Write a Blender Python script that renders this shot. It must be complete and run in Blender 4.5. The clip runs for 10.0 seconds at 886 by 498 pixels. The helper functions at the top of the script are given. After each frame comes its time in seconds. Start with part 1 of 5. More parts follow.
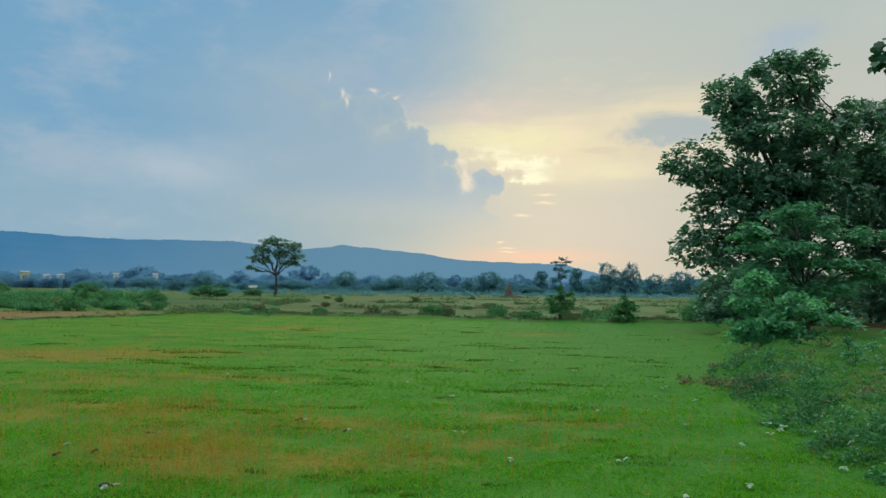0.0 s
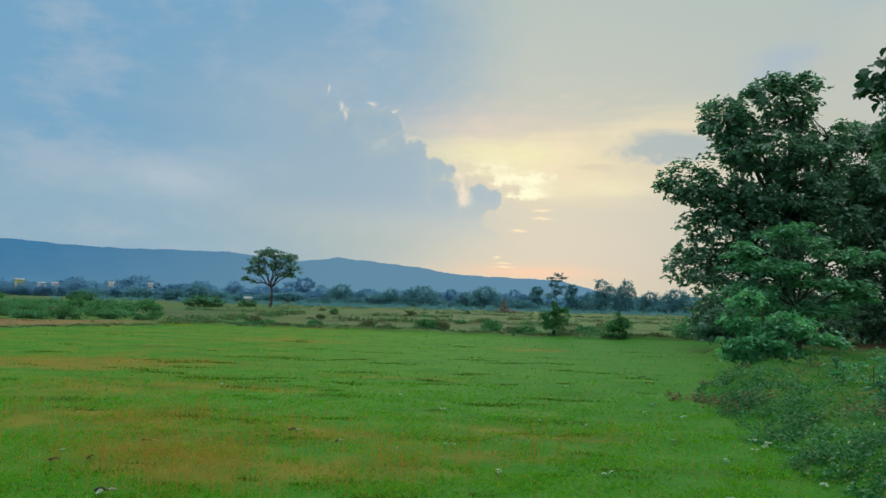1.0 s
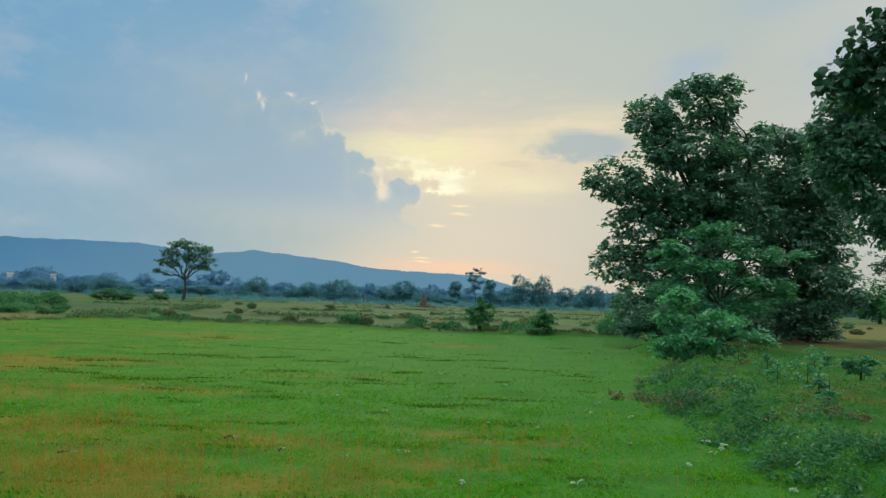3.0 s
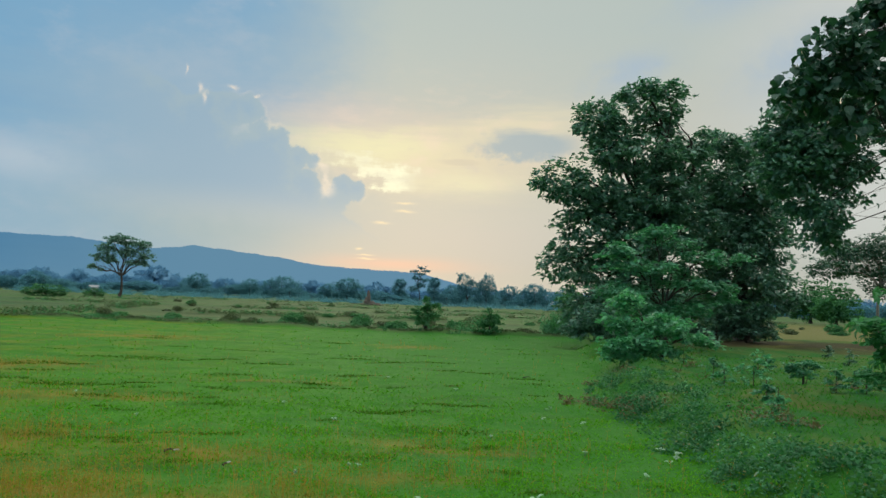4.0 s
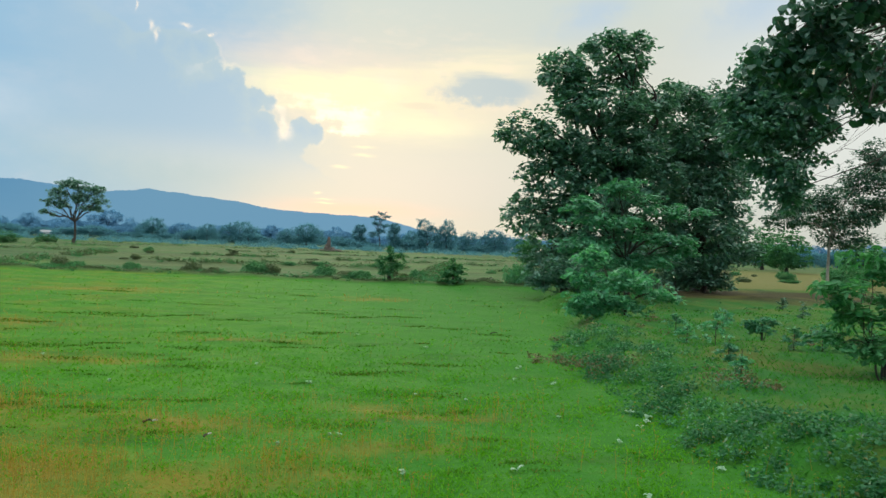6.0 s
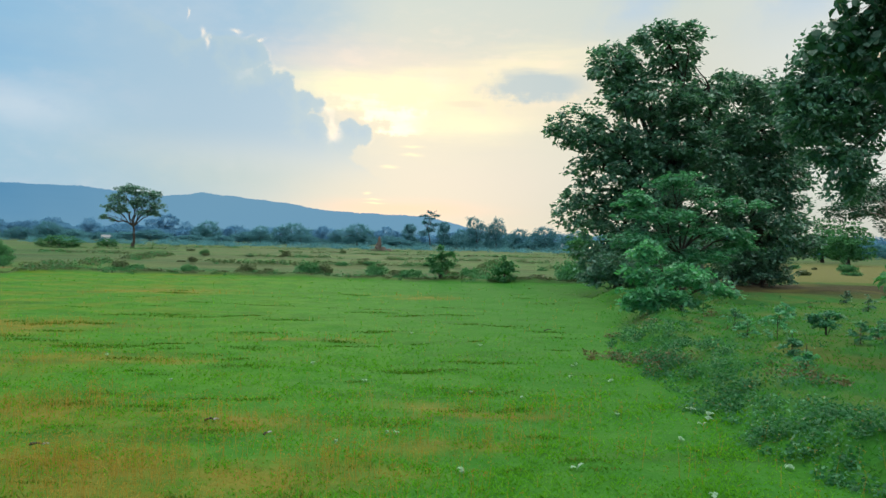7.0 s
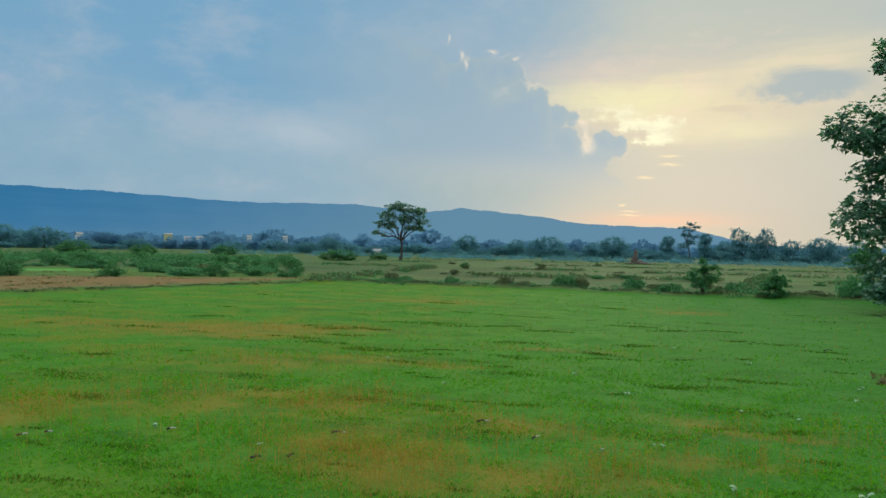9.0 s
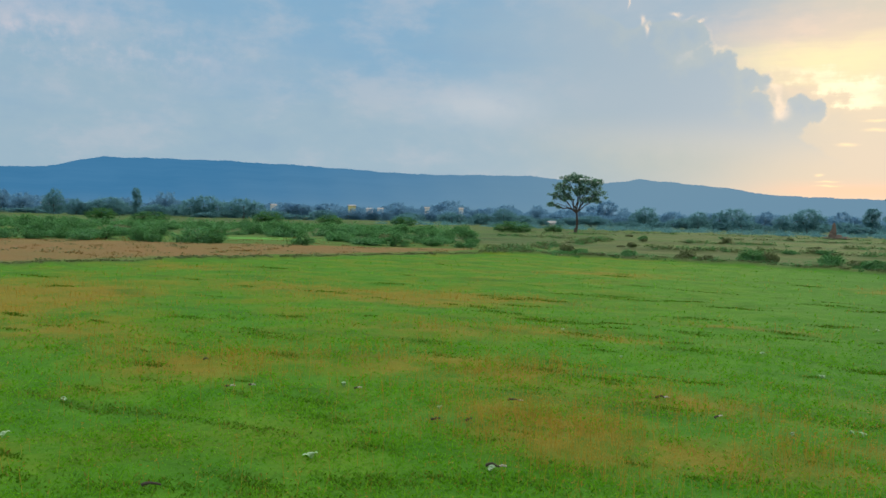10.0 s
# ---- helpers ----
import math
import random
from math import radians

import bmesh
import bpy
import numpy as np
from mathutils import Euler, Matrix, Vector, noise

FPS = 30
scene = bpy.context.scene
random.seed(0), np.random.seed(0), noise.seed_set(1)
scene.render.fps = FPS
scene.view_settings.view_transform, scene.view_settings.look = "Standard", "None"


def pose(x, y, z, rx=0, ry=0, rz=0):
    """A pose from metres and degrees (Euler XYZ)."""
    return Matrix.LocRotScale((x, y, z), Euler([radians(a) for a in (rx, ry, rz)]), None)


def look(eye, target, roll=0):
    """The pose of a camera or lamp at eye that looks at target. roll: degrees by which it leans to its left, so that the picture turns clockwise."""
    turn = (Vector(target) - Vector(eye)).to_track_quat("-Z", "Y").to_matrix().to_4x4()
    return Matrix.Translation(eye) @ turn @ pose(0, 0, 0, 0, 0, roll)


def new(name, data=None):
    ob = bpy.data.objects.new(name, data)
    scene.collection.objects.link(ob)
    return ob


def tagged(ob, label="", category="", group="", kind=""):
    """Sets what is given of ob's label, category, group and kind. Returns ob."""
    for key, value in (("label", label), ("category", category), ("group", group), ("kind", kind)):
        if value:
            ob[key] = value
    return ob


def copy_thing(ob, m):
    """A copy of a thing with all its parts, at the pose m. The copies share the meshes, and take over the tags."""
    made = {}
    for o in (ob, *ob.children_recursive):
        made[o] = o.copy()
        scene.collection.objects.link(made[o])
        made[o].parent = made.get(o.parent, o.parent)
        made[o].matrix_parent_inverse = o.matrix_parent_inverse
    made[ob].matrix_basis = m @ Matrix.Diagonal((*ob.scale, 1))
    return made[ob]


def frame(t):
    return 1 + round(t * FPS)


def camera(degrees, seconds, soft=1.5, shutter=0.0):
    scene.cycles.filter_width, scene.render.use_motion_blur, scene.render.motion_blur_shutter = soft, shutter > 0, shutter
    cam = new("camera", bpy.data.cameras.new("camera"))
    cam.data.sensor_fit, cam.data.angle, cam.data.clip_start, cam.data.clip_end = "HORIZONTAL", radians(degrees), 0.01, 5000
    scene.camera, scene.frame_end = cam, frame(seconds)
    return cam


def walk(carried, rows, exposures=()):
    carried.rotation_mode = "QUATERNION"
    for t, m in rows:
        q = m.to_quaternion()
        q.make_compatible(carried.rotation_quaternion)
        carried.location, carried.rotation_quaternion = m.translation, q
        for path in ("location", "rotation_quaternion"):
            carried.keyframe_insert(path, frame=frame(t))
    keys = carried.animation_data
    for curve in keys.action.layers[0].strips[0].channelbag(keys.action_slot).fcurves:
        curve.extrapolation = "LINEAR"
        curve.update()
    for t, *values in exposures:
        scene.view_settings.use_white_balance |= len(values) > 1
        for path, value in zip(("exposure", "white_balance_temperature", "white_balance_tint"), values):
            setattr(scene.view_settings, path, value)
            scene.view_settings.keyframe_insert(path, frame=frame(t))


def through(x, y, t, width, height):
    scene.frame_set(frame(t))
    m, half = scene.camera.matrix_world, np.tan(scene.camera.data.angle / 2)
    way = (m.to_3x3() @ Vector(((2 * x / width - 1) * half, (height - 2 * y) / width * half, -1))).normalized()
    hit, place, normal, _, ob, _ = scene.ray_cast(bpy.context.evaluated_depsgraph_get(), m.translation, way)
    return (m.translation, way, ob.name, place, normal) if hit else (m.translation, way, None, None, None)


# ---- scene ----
cam = camera(58.9, 10.0)
PATH = [
    (0, (0.811, -3.007, 1.626), (0.682, -1.014, 1.724), 0.7),
    (0.5, (0.838, -3.1, 1.626), (0.717, -1.107, 1.749), 1.5),
    (1, (0.855, -3.185, 1.624), (0.735, -1.193, 1.758), 1.6),
    (1.5, (0.769, -3.054, 1.619), (0.656, -1.062, 1.762), 1.8),
    (2, (0.646, -2.884, 1.593), (0.58, -0.891, 1.74), 2.0),
    (2.5, (0.516, -2.803, 1.619), (0.527, -0.808, 1.751), 2.0),
    (4, (0.338, -2.353, 1.741), (0.568, -0.371, 1.866), 2.3),
    (4.5, (0.235, -2.368, 1.86), (0.532, -0.393, 1.969), 2.7),
    (5, (0.148, -2.372, 2.0), (0.494, -0.402, 2.046), 2.5),
    (6.5, (0.107, -2.306, 2.009), (0.424, -0.331, 1.991), 1.8),
    (7, (0.08, -2.29, 1.995), (0.293, -0.301, 1.975), 1.4),
    (7.5, (0.074, -2.303, 1.99), (0.167, -0.305, 1.973), 1.1),
    (8, (0.051, -2.335, 1.997), (0.011, -0.336, 1.982), 1.1),
    (8.5, (0.025, -2.453, 2.0), (-0.167, -0.463, 1.988), 1.1),
    (9, (-0.023, -2.583, 1.993), (-0.449, -0.629, 1.992), 1.2),
    (9.5, (-0.048, -2.54, 1.996), (-0.694, -0.647, 1.992), 1.3),
    (10, (-0.041, -2.638, 1.983), (-0.883, -0.826, 1.9), 1.5),
]
walk(cam, [(t, look(eye, target, roll)) for t, eye, target, roll in PATH], exposures=[(0, 0.0, 6500, 10), (4.5, 0.02, 6500, 10), (5.0, 0.2, 6500, 10), (6.4, 0.38, 6500, 10), (7.4, 0.36, 6500, 10), (8.2, 0.0, 6500, 10), (9.5, 0.0, 6500, 10), (10.0, 0.17, 7100, 17)])

# ---- world: overcast sunset sky ----
SUN_AZ, SUN_EL = 3.0, 9.0


class S:
    """A value in a node tree, with arithmetic."""
    tree = None

    def __init__(self, socket):
        self.s = socket

    @staticmethod
    def op(kind, *args):
        n = S.tree.nodes.new("ShaderNodeMath")
        n.operation = kind
        for i, a in enumerate(args):
            if isinstance(a, S):
                S.tree.links.new(a.s, n.inputs[i])
            else:
                n.inputs[i].default_value = a
        return S(n.outputs[0])

    def __add__(self, o): return S.op("ADD", self, o)
    def __radd__(self, o): return S.op("ADD", self, o)
    def __sub__(self, o): return S.op("SUBTRACT", self, o)
    def __rsub__(self, o): return S.op("SUBTRACT", o, self)
    def __mul__(self, o): return S.op("MULTIPLY", self, o)
    def __rmul__(self, o): return S.op("MULTIPLY", self, o)
    def __truediv__(self, o): return S.op("DIVIDE", self, o)


def smooth(a, b, x):
    """0 below a, 1 above b."""
    n = S.tree.nodes.new("ShaderNodeMapRange")
    n.interpolation_type = "SMOOTHSTEP"
    n.inputs[1].default_value, n.inputs[2].default_value = min(a, b), max(a, b)
    n.inputs[3].default_value, n.inputs[4].default_value = (0, 1) if a < b else (1, 0)
    S.tree.links.new(x.s, n.inputs[0])
    return S(n.outputs[0])


def blob(x, y, cx, cy, wx, wy):
    """A soft spot, 1 in its middle."""
    dx, dy = (x - cx) / wx, (y - cy) / wy
    return S.op("EXPONENT", (dx * dx + dy * dy) * -1.0)


def vec(x, y, z=0.0):
    n = S.tree.nodes.new("ShaderNodeCombineXYZ")
    for i, a in enumerate((x, y, z)):
        if isinstance(a, S):
            S.tree.links.new(a.s, n.inputs[i])
        else:
            n.inputs[i].default_value = a
    return n.outputs[0]


def fbm(vector, scale, detail=5.0, rough=0.55, distort=0.0):
    n = S.tree.nodes.new("ShaderNodeTexNoise")
    n.inputs["Scale"].default_value, n.inputs["Detail"].default_value = scale, detail
    n.inputs["Roughness"].default_value, n.inputs["Distortion"].default_value = rough, distort
    S.tree.links.new(vector, n.inputs["Vector"])
    return S(n.outputs["Fac"])


def mix(f, a, b, blend="MIX"):
    """Colours a and b by f; each a socket or three numbers."""
    n = S.tree.nodes.new("ShaderNodeMix")
    n.data_type, n.blend_type, n.clamp_factor = "RGBA", blend, True
    for value, i in ((f, 0), (a, 6), (b, 7)):
        if isinstance(value, S):
            S.tree.links.new(value.s, n.inputs[i])
        elif isinstance(value, (int, float)):
            n.inputs[i].default_value = value
        elif isinstance(value, tuple):
            n.inputs[i].default_value = (*value, 1)
        else:
            S.tree.links.new(value, n.inputs[i])
    return n.outputs[2]


world = bpy.data.worlds.new("sunset_sky")
scene.world = world
world.use_nodes = True
S.tree = world.node_tree
S.tree.nodes.clear()
sky = S.tree.nodes.new("ShaderNodeTexSky")
sky.sky_type, sky.sun_disc = "NISHITA", False
sky.sun_elevation, sky.sun_rotation = radians(SUN_EL), radians(SUN_AZ)
coords = S.tree.nodes.new("ShaderNodeTexCoord")
split = S.tree.nodes.new("ShaderNodeSeparateXYZ")
S.tree.links.new(coords.outputs["Generated"], split.inputs[0])
dx, dy, dz = (S(o) for o in split.outputs)
az = S.op("ARCTAN2", dx, dy) * 57.2958
el = S.op("ARCSINE", S.op("MINIMUM", S.op("MAXIMUM", dz, -1.0), 1.0)) * 57.2958
flat = vec(az * 0.05, el * 0.10)
n_big = fbm(flat, 1.6, 4.0) - 0.5
n_fine = fbm(vec(az * 0.1, el * 0.1), 9.0, 6.0, 0.6) - 0.5
n_streak = fbm(vec(az * 0.06, el * 0.5), 2.0, 5.0) - 0.5

# veil of cloud, blue towards the south-west, cream round the sun
warm = smooth(-11.5, 4.0, az + n_big * 10.0 + n_fine * 2.0 - (el - 14.0) * 0.05)
blue = mix(smooth(5.0, 16.0, el + n_big * 14.0 + n_streak * 5.0), (0.272, 0.440, 0.565), (0.180, 0.390, 0.585))
blue = mix(blob(az, el, -51.0, 10.6, 9.0, 2.2) * smooth(-0.15, 0.25, n_big + n_fine * 0.5), blue, (0.60, 0.60, 0.67))
blue = mix(blob(az + n_fine * 3.0, el, -22.0, 8.0, 5.0, 1.4) * 0.45, blue, (0.62, 0.66, 0.70))
veil = fbm(vec(az * 0.07, el * 0.13, 5.0), 2.2, 6.0, 0.6)
blue = mix(smooth(0.45, 0.70, veil) * 0.45, blue, (0.44, 0.52, 0.61))
blue = mix(smooth(0.48, 0.30, veil) * 0.30, blue, (0.20, 0.37, 0.55))
cream = mix(smooth(9.0, 21.0, el + n_big * 5.0), (0.56, 0.565, 0.49), (0.49, 0.56, 0.525))
cream = mix(smooth(22.0, 34.0, az + n_big * 8.0), cream, (0.60, 0.625, 0.585))
tint = mix(warm, blue, cream)
for ax, ey, wx, wy in ((20.0, 16.5, 2.2, 1.3), (31.0, 16.5, 3.0, 2.2), (27.0, 21.0, 3.5, 1.5)):
    tint = mix(blob(az + n_fine * 4.0 - (el - ey) * 0.8, el + n_big * 3.0, ax, ey, wx, wy) * 0.7, tint, (0.38, 0.50, 0.62))
tint = mix(blob(az + n_fine * 3.0, el + n_big * 6.0, -13.0, 14.5, 8.0, 4.5) * 0.7, tint, (0.335, 0.465, 0.56))
tint = mix(blob(az + n_fine * 3.0, el, -9.5, 4.6, 7.5, 3.0) * 0.75, tint, (0.345, 0.460, 0.475))
# warm bands above the horizon
tint = mix(smooth(6.5, 2.0, el) * smooth(-10.0, 2.0, az), tint, (0.485, 0.515, 0.470))
tint = mix(blob(az, el + n_streak * 0.8, 3.2, 2.3, 5.0, 0.55) * 0.75, tint, (0.82, 0.50, 0.38))
# glow round the gap
tint = mix(blob(az + n_fine * 3.0 + n_big * 6.0, el + n_streak * 3.0 + n_fine, 4.5, 10.0, 10.0, 2.4) * 0.8, tint, (0.80, 0.68, 0.47))
tint = mix(blob(az, el + n_streak * 3.0 - (az - 12.5) * 0.12, 12.0, 12.7, 6.0, 1.0) * 0.6, tint, (0.86, 0.76, 0.50))
tint = mix(blob(az + n_fine * 2.0, el + n_streak * 3.0, 0.9, 10.8, 6.0, 1.2) * 0.85, tint, (0.86, 0.83, 0.50))
tint = mix(blob(az + n_fine * 2.0, el + n_streak * 2.0, 8.0, 8.4, 4.0, 0.9) * 0.6, tint, (0.86, 0.82, 0.52))
gap = blob(az + n_fine * 4.0, el + n_streak * 4.0 + n_fine * 2.4 + az * 0.10, 2.3, 8.95, 2.0, 0.75)
gap = gap + blob(az + n_fine * 4.0, el + n_streak * 4.0 + n_fine * 2.0 + az * 0.16, 0.4, 9.9, 4.2, 0.65) * 0.55
tint = mix(smooth(0.15, 0.95, gap + n_fine * 0.5), tint, (0.95, 0.95, 0.68))
for ax, ey, wx, wy in ((2.05, 5.3, 0.5, 0.09), (0.5, 3.35, 0.22, 0.07), (1.0, 2.92, 0.5, 0.05), (1.05, 2.65, 0.6, 0.05), (3.7, 6.8, 0.6, 0.08), (3.7, 6.2, 0.6, 0.10)):
    tint = mix(blob(az, el + n_fine * 0.3, ax, ey, wx, wy) * 0.8, tint, (1.0, 0.82, 0.50))
mott = fbm(vec(az * 0.10, el * 0.22), 3.0, 6.0, 0.6)
tint = mix(smooth(0.50, 0.68, mott) * blob(az, el, 7.0, 11.0, 10.0, 4.0) * 0.55, tint, (0.66, 0.60, 0.50))
tint = mix(smooth(0.50, 0.30, mott) * blob(az, el, 6.0, 11.5, 11.0, 3.5) * 0.45, tint, (0.90, 0.72, 0.56))
tint = mix(blob(az + n_fine * 3.0, el + n_streak * 2.0, -1.0, 12.9, 6.5, 1.3) * 0.45, tint, (0.70, 0.60, 0.53))
tint = mix(blob(az, el + n_streak * 2.0, 9.0, 4.2, 9.0, 2.2) * 0.35, tint, (0.64, 0.57, 0.52))
# small grey cloud and thin bars beside the glow
bar = blob(az + n_fine * 2.0, el + n_streak * 1.6 + n_fine, 12.6, 11.2, 3.9, 1.3)
tint = mix(smooth(0.25, 0.75, bar + n_fine * 0.5) * 0.9, tint, (0.38, 0.47, 0.50))
bar = blob(az, el + n_streak * 1.0, 7.6, 9.9, 2.0, 0.35)
tint = mix(smooth(0.4, 0.9, bar + n_fine * 0.4) * 0.5, tint, (0.62, 0.56, 0.44))

# the towering cloud, with lit rims
lump = None
for ax, ey, r in ((0.05, 7.55, 0.85), (-0.75, 7.75, 0.95), (-1.4, 6.6, 1.05), (-3.2, 6.7, 1.15), (-3.75, 7.7, 1.35), (-3.2, 9.45, 0.7), (-4.2, 9.6, 1.0), (-5.9, 10.7, 1.1), (-7.1, 11.4, 0.9), (-7.9, 12.7, 1.15),
                  (-9.2, 12.5, 1.4), (-10.8, 12.6, 1.2), (-7.0, 8.6, 3.0), (-11.5, 10.4, 2.9)):
    ddx, ddy = az - ax, el - ey
    d = r - S.op("SQRT", ddx * ddx + ddy * ddy)
    lump = d if lump is None else S.op("SMOOTH_MAX", lump, d, 0.25)
line = ((az + 10.6) * 0.535 + (el - 13.2) * 0.842) * -1.0 - 0.9
lump = S.op("SMOOTH_MAX", lump, line, 0.5)
puff = fbm(vec(az * 0.1, el * 0.1), 5.0, 7.0, 0.62) - 0.5
edge = lump + puff * 1.9
body = smooth(-0.12, 0.22, edge)
rim = smooth(-0.22, -0.05, edge) * (1.0 - body) * smooth(-0.02, 0.16, fbm(vec(az * 0.1, el * 0.1, 3.0), 3.0, 3.0) - 0.5)
shade = mix(smooth(-0.1, 1.6, edge + puff * 2.0), (0.34, 0.465, 0.53), (0.29, 0.435, 0.55))
shade = mix(smooth(8.0, 4.5, el), shade, (0.42, 0.505, 0.535))
soft = smooth(-24.0, -9.0, az) * smooth(3.6, 6.6, el + n_fine * 1.5) * smooth(16.0, 13.2, el + n_fine)
tint = mix(body * soft, tint, shade)
tint = mix(rim * smooth(5.5, 7.0, el) * smooth(-12.5, -9.5, az) * smooth(15.0, 13.5, el) * 0.22, tint, (0.95, 0.80, 0.62))
for ax, ey, wx, wy in ((-11.2, 13.85, 0.16, 0.28), (-10.85, 13.3, 0.15, 0.35), (-9.0, 14.1, 0.36, 0.14), (-7.2, 13.75, 0.18, 0.10), (-12.2, 15.0, 0.08, 0.25), (-2.55, 9.1, 0.45, 0.22), (-2.15, 8.2, 0.22, 0.65), (-1.95, 7.4, 0.38, 0.4)):
    tint = mix(blob(az + n_fine * 1.2, el + n_fine, ax, ey, wx, wy) * 0.62, tint, (0.93, 0.80, 0.64))

# unseen zenith brightened well past the visible sky, as added fill for the land
tint = mix(smooth(22.0, 50.0, el + n_big * 10.0), tint, (1.75, 1.80, 1.70))
tint = mix(smooth(0.0, -3.0, el), tint, (0.10, 0.13, 0.10))
cover = S.tree.nodes.new("ShaderNodeBackground")
S.tree.links.new(tint, cover.inputs["Color"])
clear = S.tree.nodes.new("ShaderNodeBackground")
clear.inputs["Strength"].default_value = 0.05
S.tree.links.new(sky.outputs[0], clear.inputs["Color"])
blend = S.tree.nodes.new("ShaderNodeMixShader")
blend.inputs[0].default_value = 0.93
out = S.tree.nodes.new("ShaderNodeOutputWorld")
S.tree.links.new(clear.outputs[0], blend.inputs[1])
S.tree.links.new(cover.outputs[0], blend.inputs[2])
S.tree.links.new(blend.outputs[0], out.inputs["Surface"])

sun = new("sun", bpy.data.lights.new("sun", "SUN"))
sun.data.energy, sun.data.angle, sun.data.color = 0.9, radians(14), (1.0, 0.84, 0.62)
sa, se = radians(SUN_AZ), radians(SUN_EL)
sun.matrix_world = look((0, 0, 60), (-math.sin(sa) * 100, -math.cos(sa) * 100, 60 - math.tan(se) * 100))

# ---- materials ----


def material(name):
    m = bpy.data.materials.new(name)
    m.use_nodes = True
    S.tree = m.node_tree
    return m, m.node_tree.nodes["Principled BSDF"]


def place():
    """Object-space position: its vector, x, y and z."""
    c = S.tree.nodes.new("ShaderNodeTexCoord")
    s = S.tree.nodes.new("ShaderNodeSeparateXYZ")
    S.tree.links.new(c.outputs["Object"], s.inputs[0])
    return c.outputs["Object"], *(S(o) for o in s.outputs)


def island():
    return S(S.tree.nodes.new("ShaderNodeNewGeometry").outputs["Random Per Island"])


def each():
    return S(S.tree.nodes.new("ShaderNodeObjectInfo").outputs["Random"])


def relief(bsdf, height, strength, distance):
    b = S.tree.nodes.new("ShaderNodeBump")
    b.inputs["Strength"].default_value, b.inputs["Distance"].default_value = strength, distance
    S.tree.links.new(height.s, b.inputs["Height"])
    S.tree.links.new(b.outputs[0], bsdf.inputs["Normal"])


def leaf_material(name, dark, mid, light, through=0.35, rough=0.5, dry=None, dry_share=0.04, sheen=0.3, glow=(1.0, 1.25, 0.6)):
    m, b = material(name)
    p, x, y, z = place()
    r = island()
    c = mix(smooth(0.0, 0.6, r), dark, mid)
    c = mix(smooth(0.55, 1.0, r) * smooth(0.35, 0.7, fbm(p, 0.9, 3.0)), c, light)
    c = mix((fbm(p, 14.0, 2.0) - 0.35) * 0.5, c, dark)
    if dry:
        c = mix(S.op("GREATER_THAN", (r * 7.31) - S.op("FLOOR", r * 7.31), 1 - dry_share), c, dry)
    S.tree.links.new(c, b.inputs["Base Color"])
    b.inputs["Roughness"].default_value = rough
    b.inputs["Specular IOR Level"].default_value = sheen
    t = S.tree.nodes.new("ShaderNodeBsdfTranslucent")
    S.tree.links.new(mix(1.0, c, glow, "MULTIPLY"), t.inputs["Color"])
    s = S.tree.nodes.new("ShaderNodeMixShader")
    s.inputs[0].default_value = through
    o = S.tree.nodes["Material Output"]
    S.tree.links.new(b.outputs[0], s.inputs[1])
    S.tree.links.new(t.outputs[0], s.inputs[2])
    S.tree.links.new(s.outputs[0], o.inputs["Surface"])
    return m


def plain(name, a, b_, scale, rough=0.8, bump=0.3, dist=0.01):
    """Two colours in a grain, with relief."""
    m, b = material(name)
    p, x, y, z = place()
    g = fbm(p, scale, 6.0, 0.6)
    c = mix(smooth(0.3, 0.7, g), a, b_)
    c = mix(fbm(p, scale * 7.0, 3.0) * 0.4, c, a)
    S.tree.links.new(c, b.inputs["Base Color"])
    b.inputs["Roughness"].default_value = rough
    relief(b, g, bump, dist)
    return m


BARK = plain("bark", (0.028, 0.023, 0.018), (0.075, 0.062, 0.05), 6.0, 0.9, 0.8, 0.03)
BARK_PALE = plain("pale_bark", (0.20, 0.18, 0.15), (0.36, 0.33, 0.28), 5.0, 0.85, 0.5, 0.02)
LEAF_DARK = leaf_material("dark_leaf", (0.040, 0.116, 0.085), (0.085, 0.215, 0.158), (0.175, 0.365, 0.270), 0.34, 0.36, sheen=0.6)
LEAF_YOUNG = leaf_material("young_leaf", (0.038, 0.165, 0.095), (0.072, 0.270, 0.155), (0.16, 0.44, 0.27), 0.38, 0.4, sheen=0.5)
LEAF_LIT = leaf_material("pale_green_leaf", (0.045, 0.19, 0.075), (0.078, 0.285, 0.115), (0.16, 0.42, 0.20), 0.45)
LEAF_BUSH = leaf_material("bush_leaf", (0.055, 0.23, 0.13), (0.10, 0.36, 0.20), (0.26, 0.57, 0.38), 0.45, 0.4, sheen=0.5)
LEAF_LARGE = leaf_material("broad_leaf", (0.020, 0.066, 0.046), (0.036, 0.105, 0.072), (0.065, 0.16, 0.115), 0.25, 0.45)
# pale-trunked tree's leaf, base colour darkened for its backlit shade
LEAF_SHADE = leaf_material("backlit_dark_leaf", (0.028, 0.080, 0.056), (0.048, 0.125, 0.088), (0.085, 0.19, 0.135), 0.28)
# lone tree's grey-green leaf, its colour lightened for haze
LEAF_LONE = leaf_material("grey_green_hazed_leaf", (0.085, 0.19, 0.155), (0.115, 0.24, 0.195), (0.17, 0.31, 0.245), 0.36, glow=(1.0, 1.15, 0.8))
# next two leaves: blue of the distance haze painted into the base colour
LEAF_FAR_HAZE = leaf_material("far_leaf_haze", (0.125, 0.305, 0.470), (0.133, 0.315, 0.480), (0.140, 0.325, 0.490), 0.55, 1.0, sheen=0.0, glow=(1.0, 1.0, 1.0))
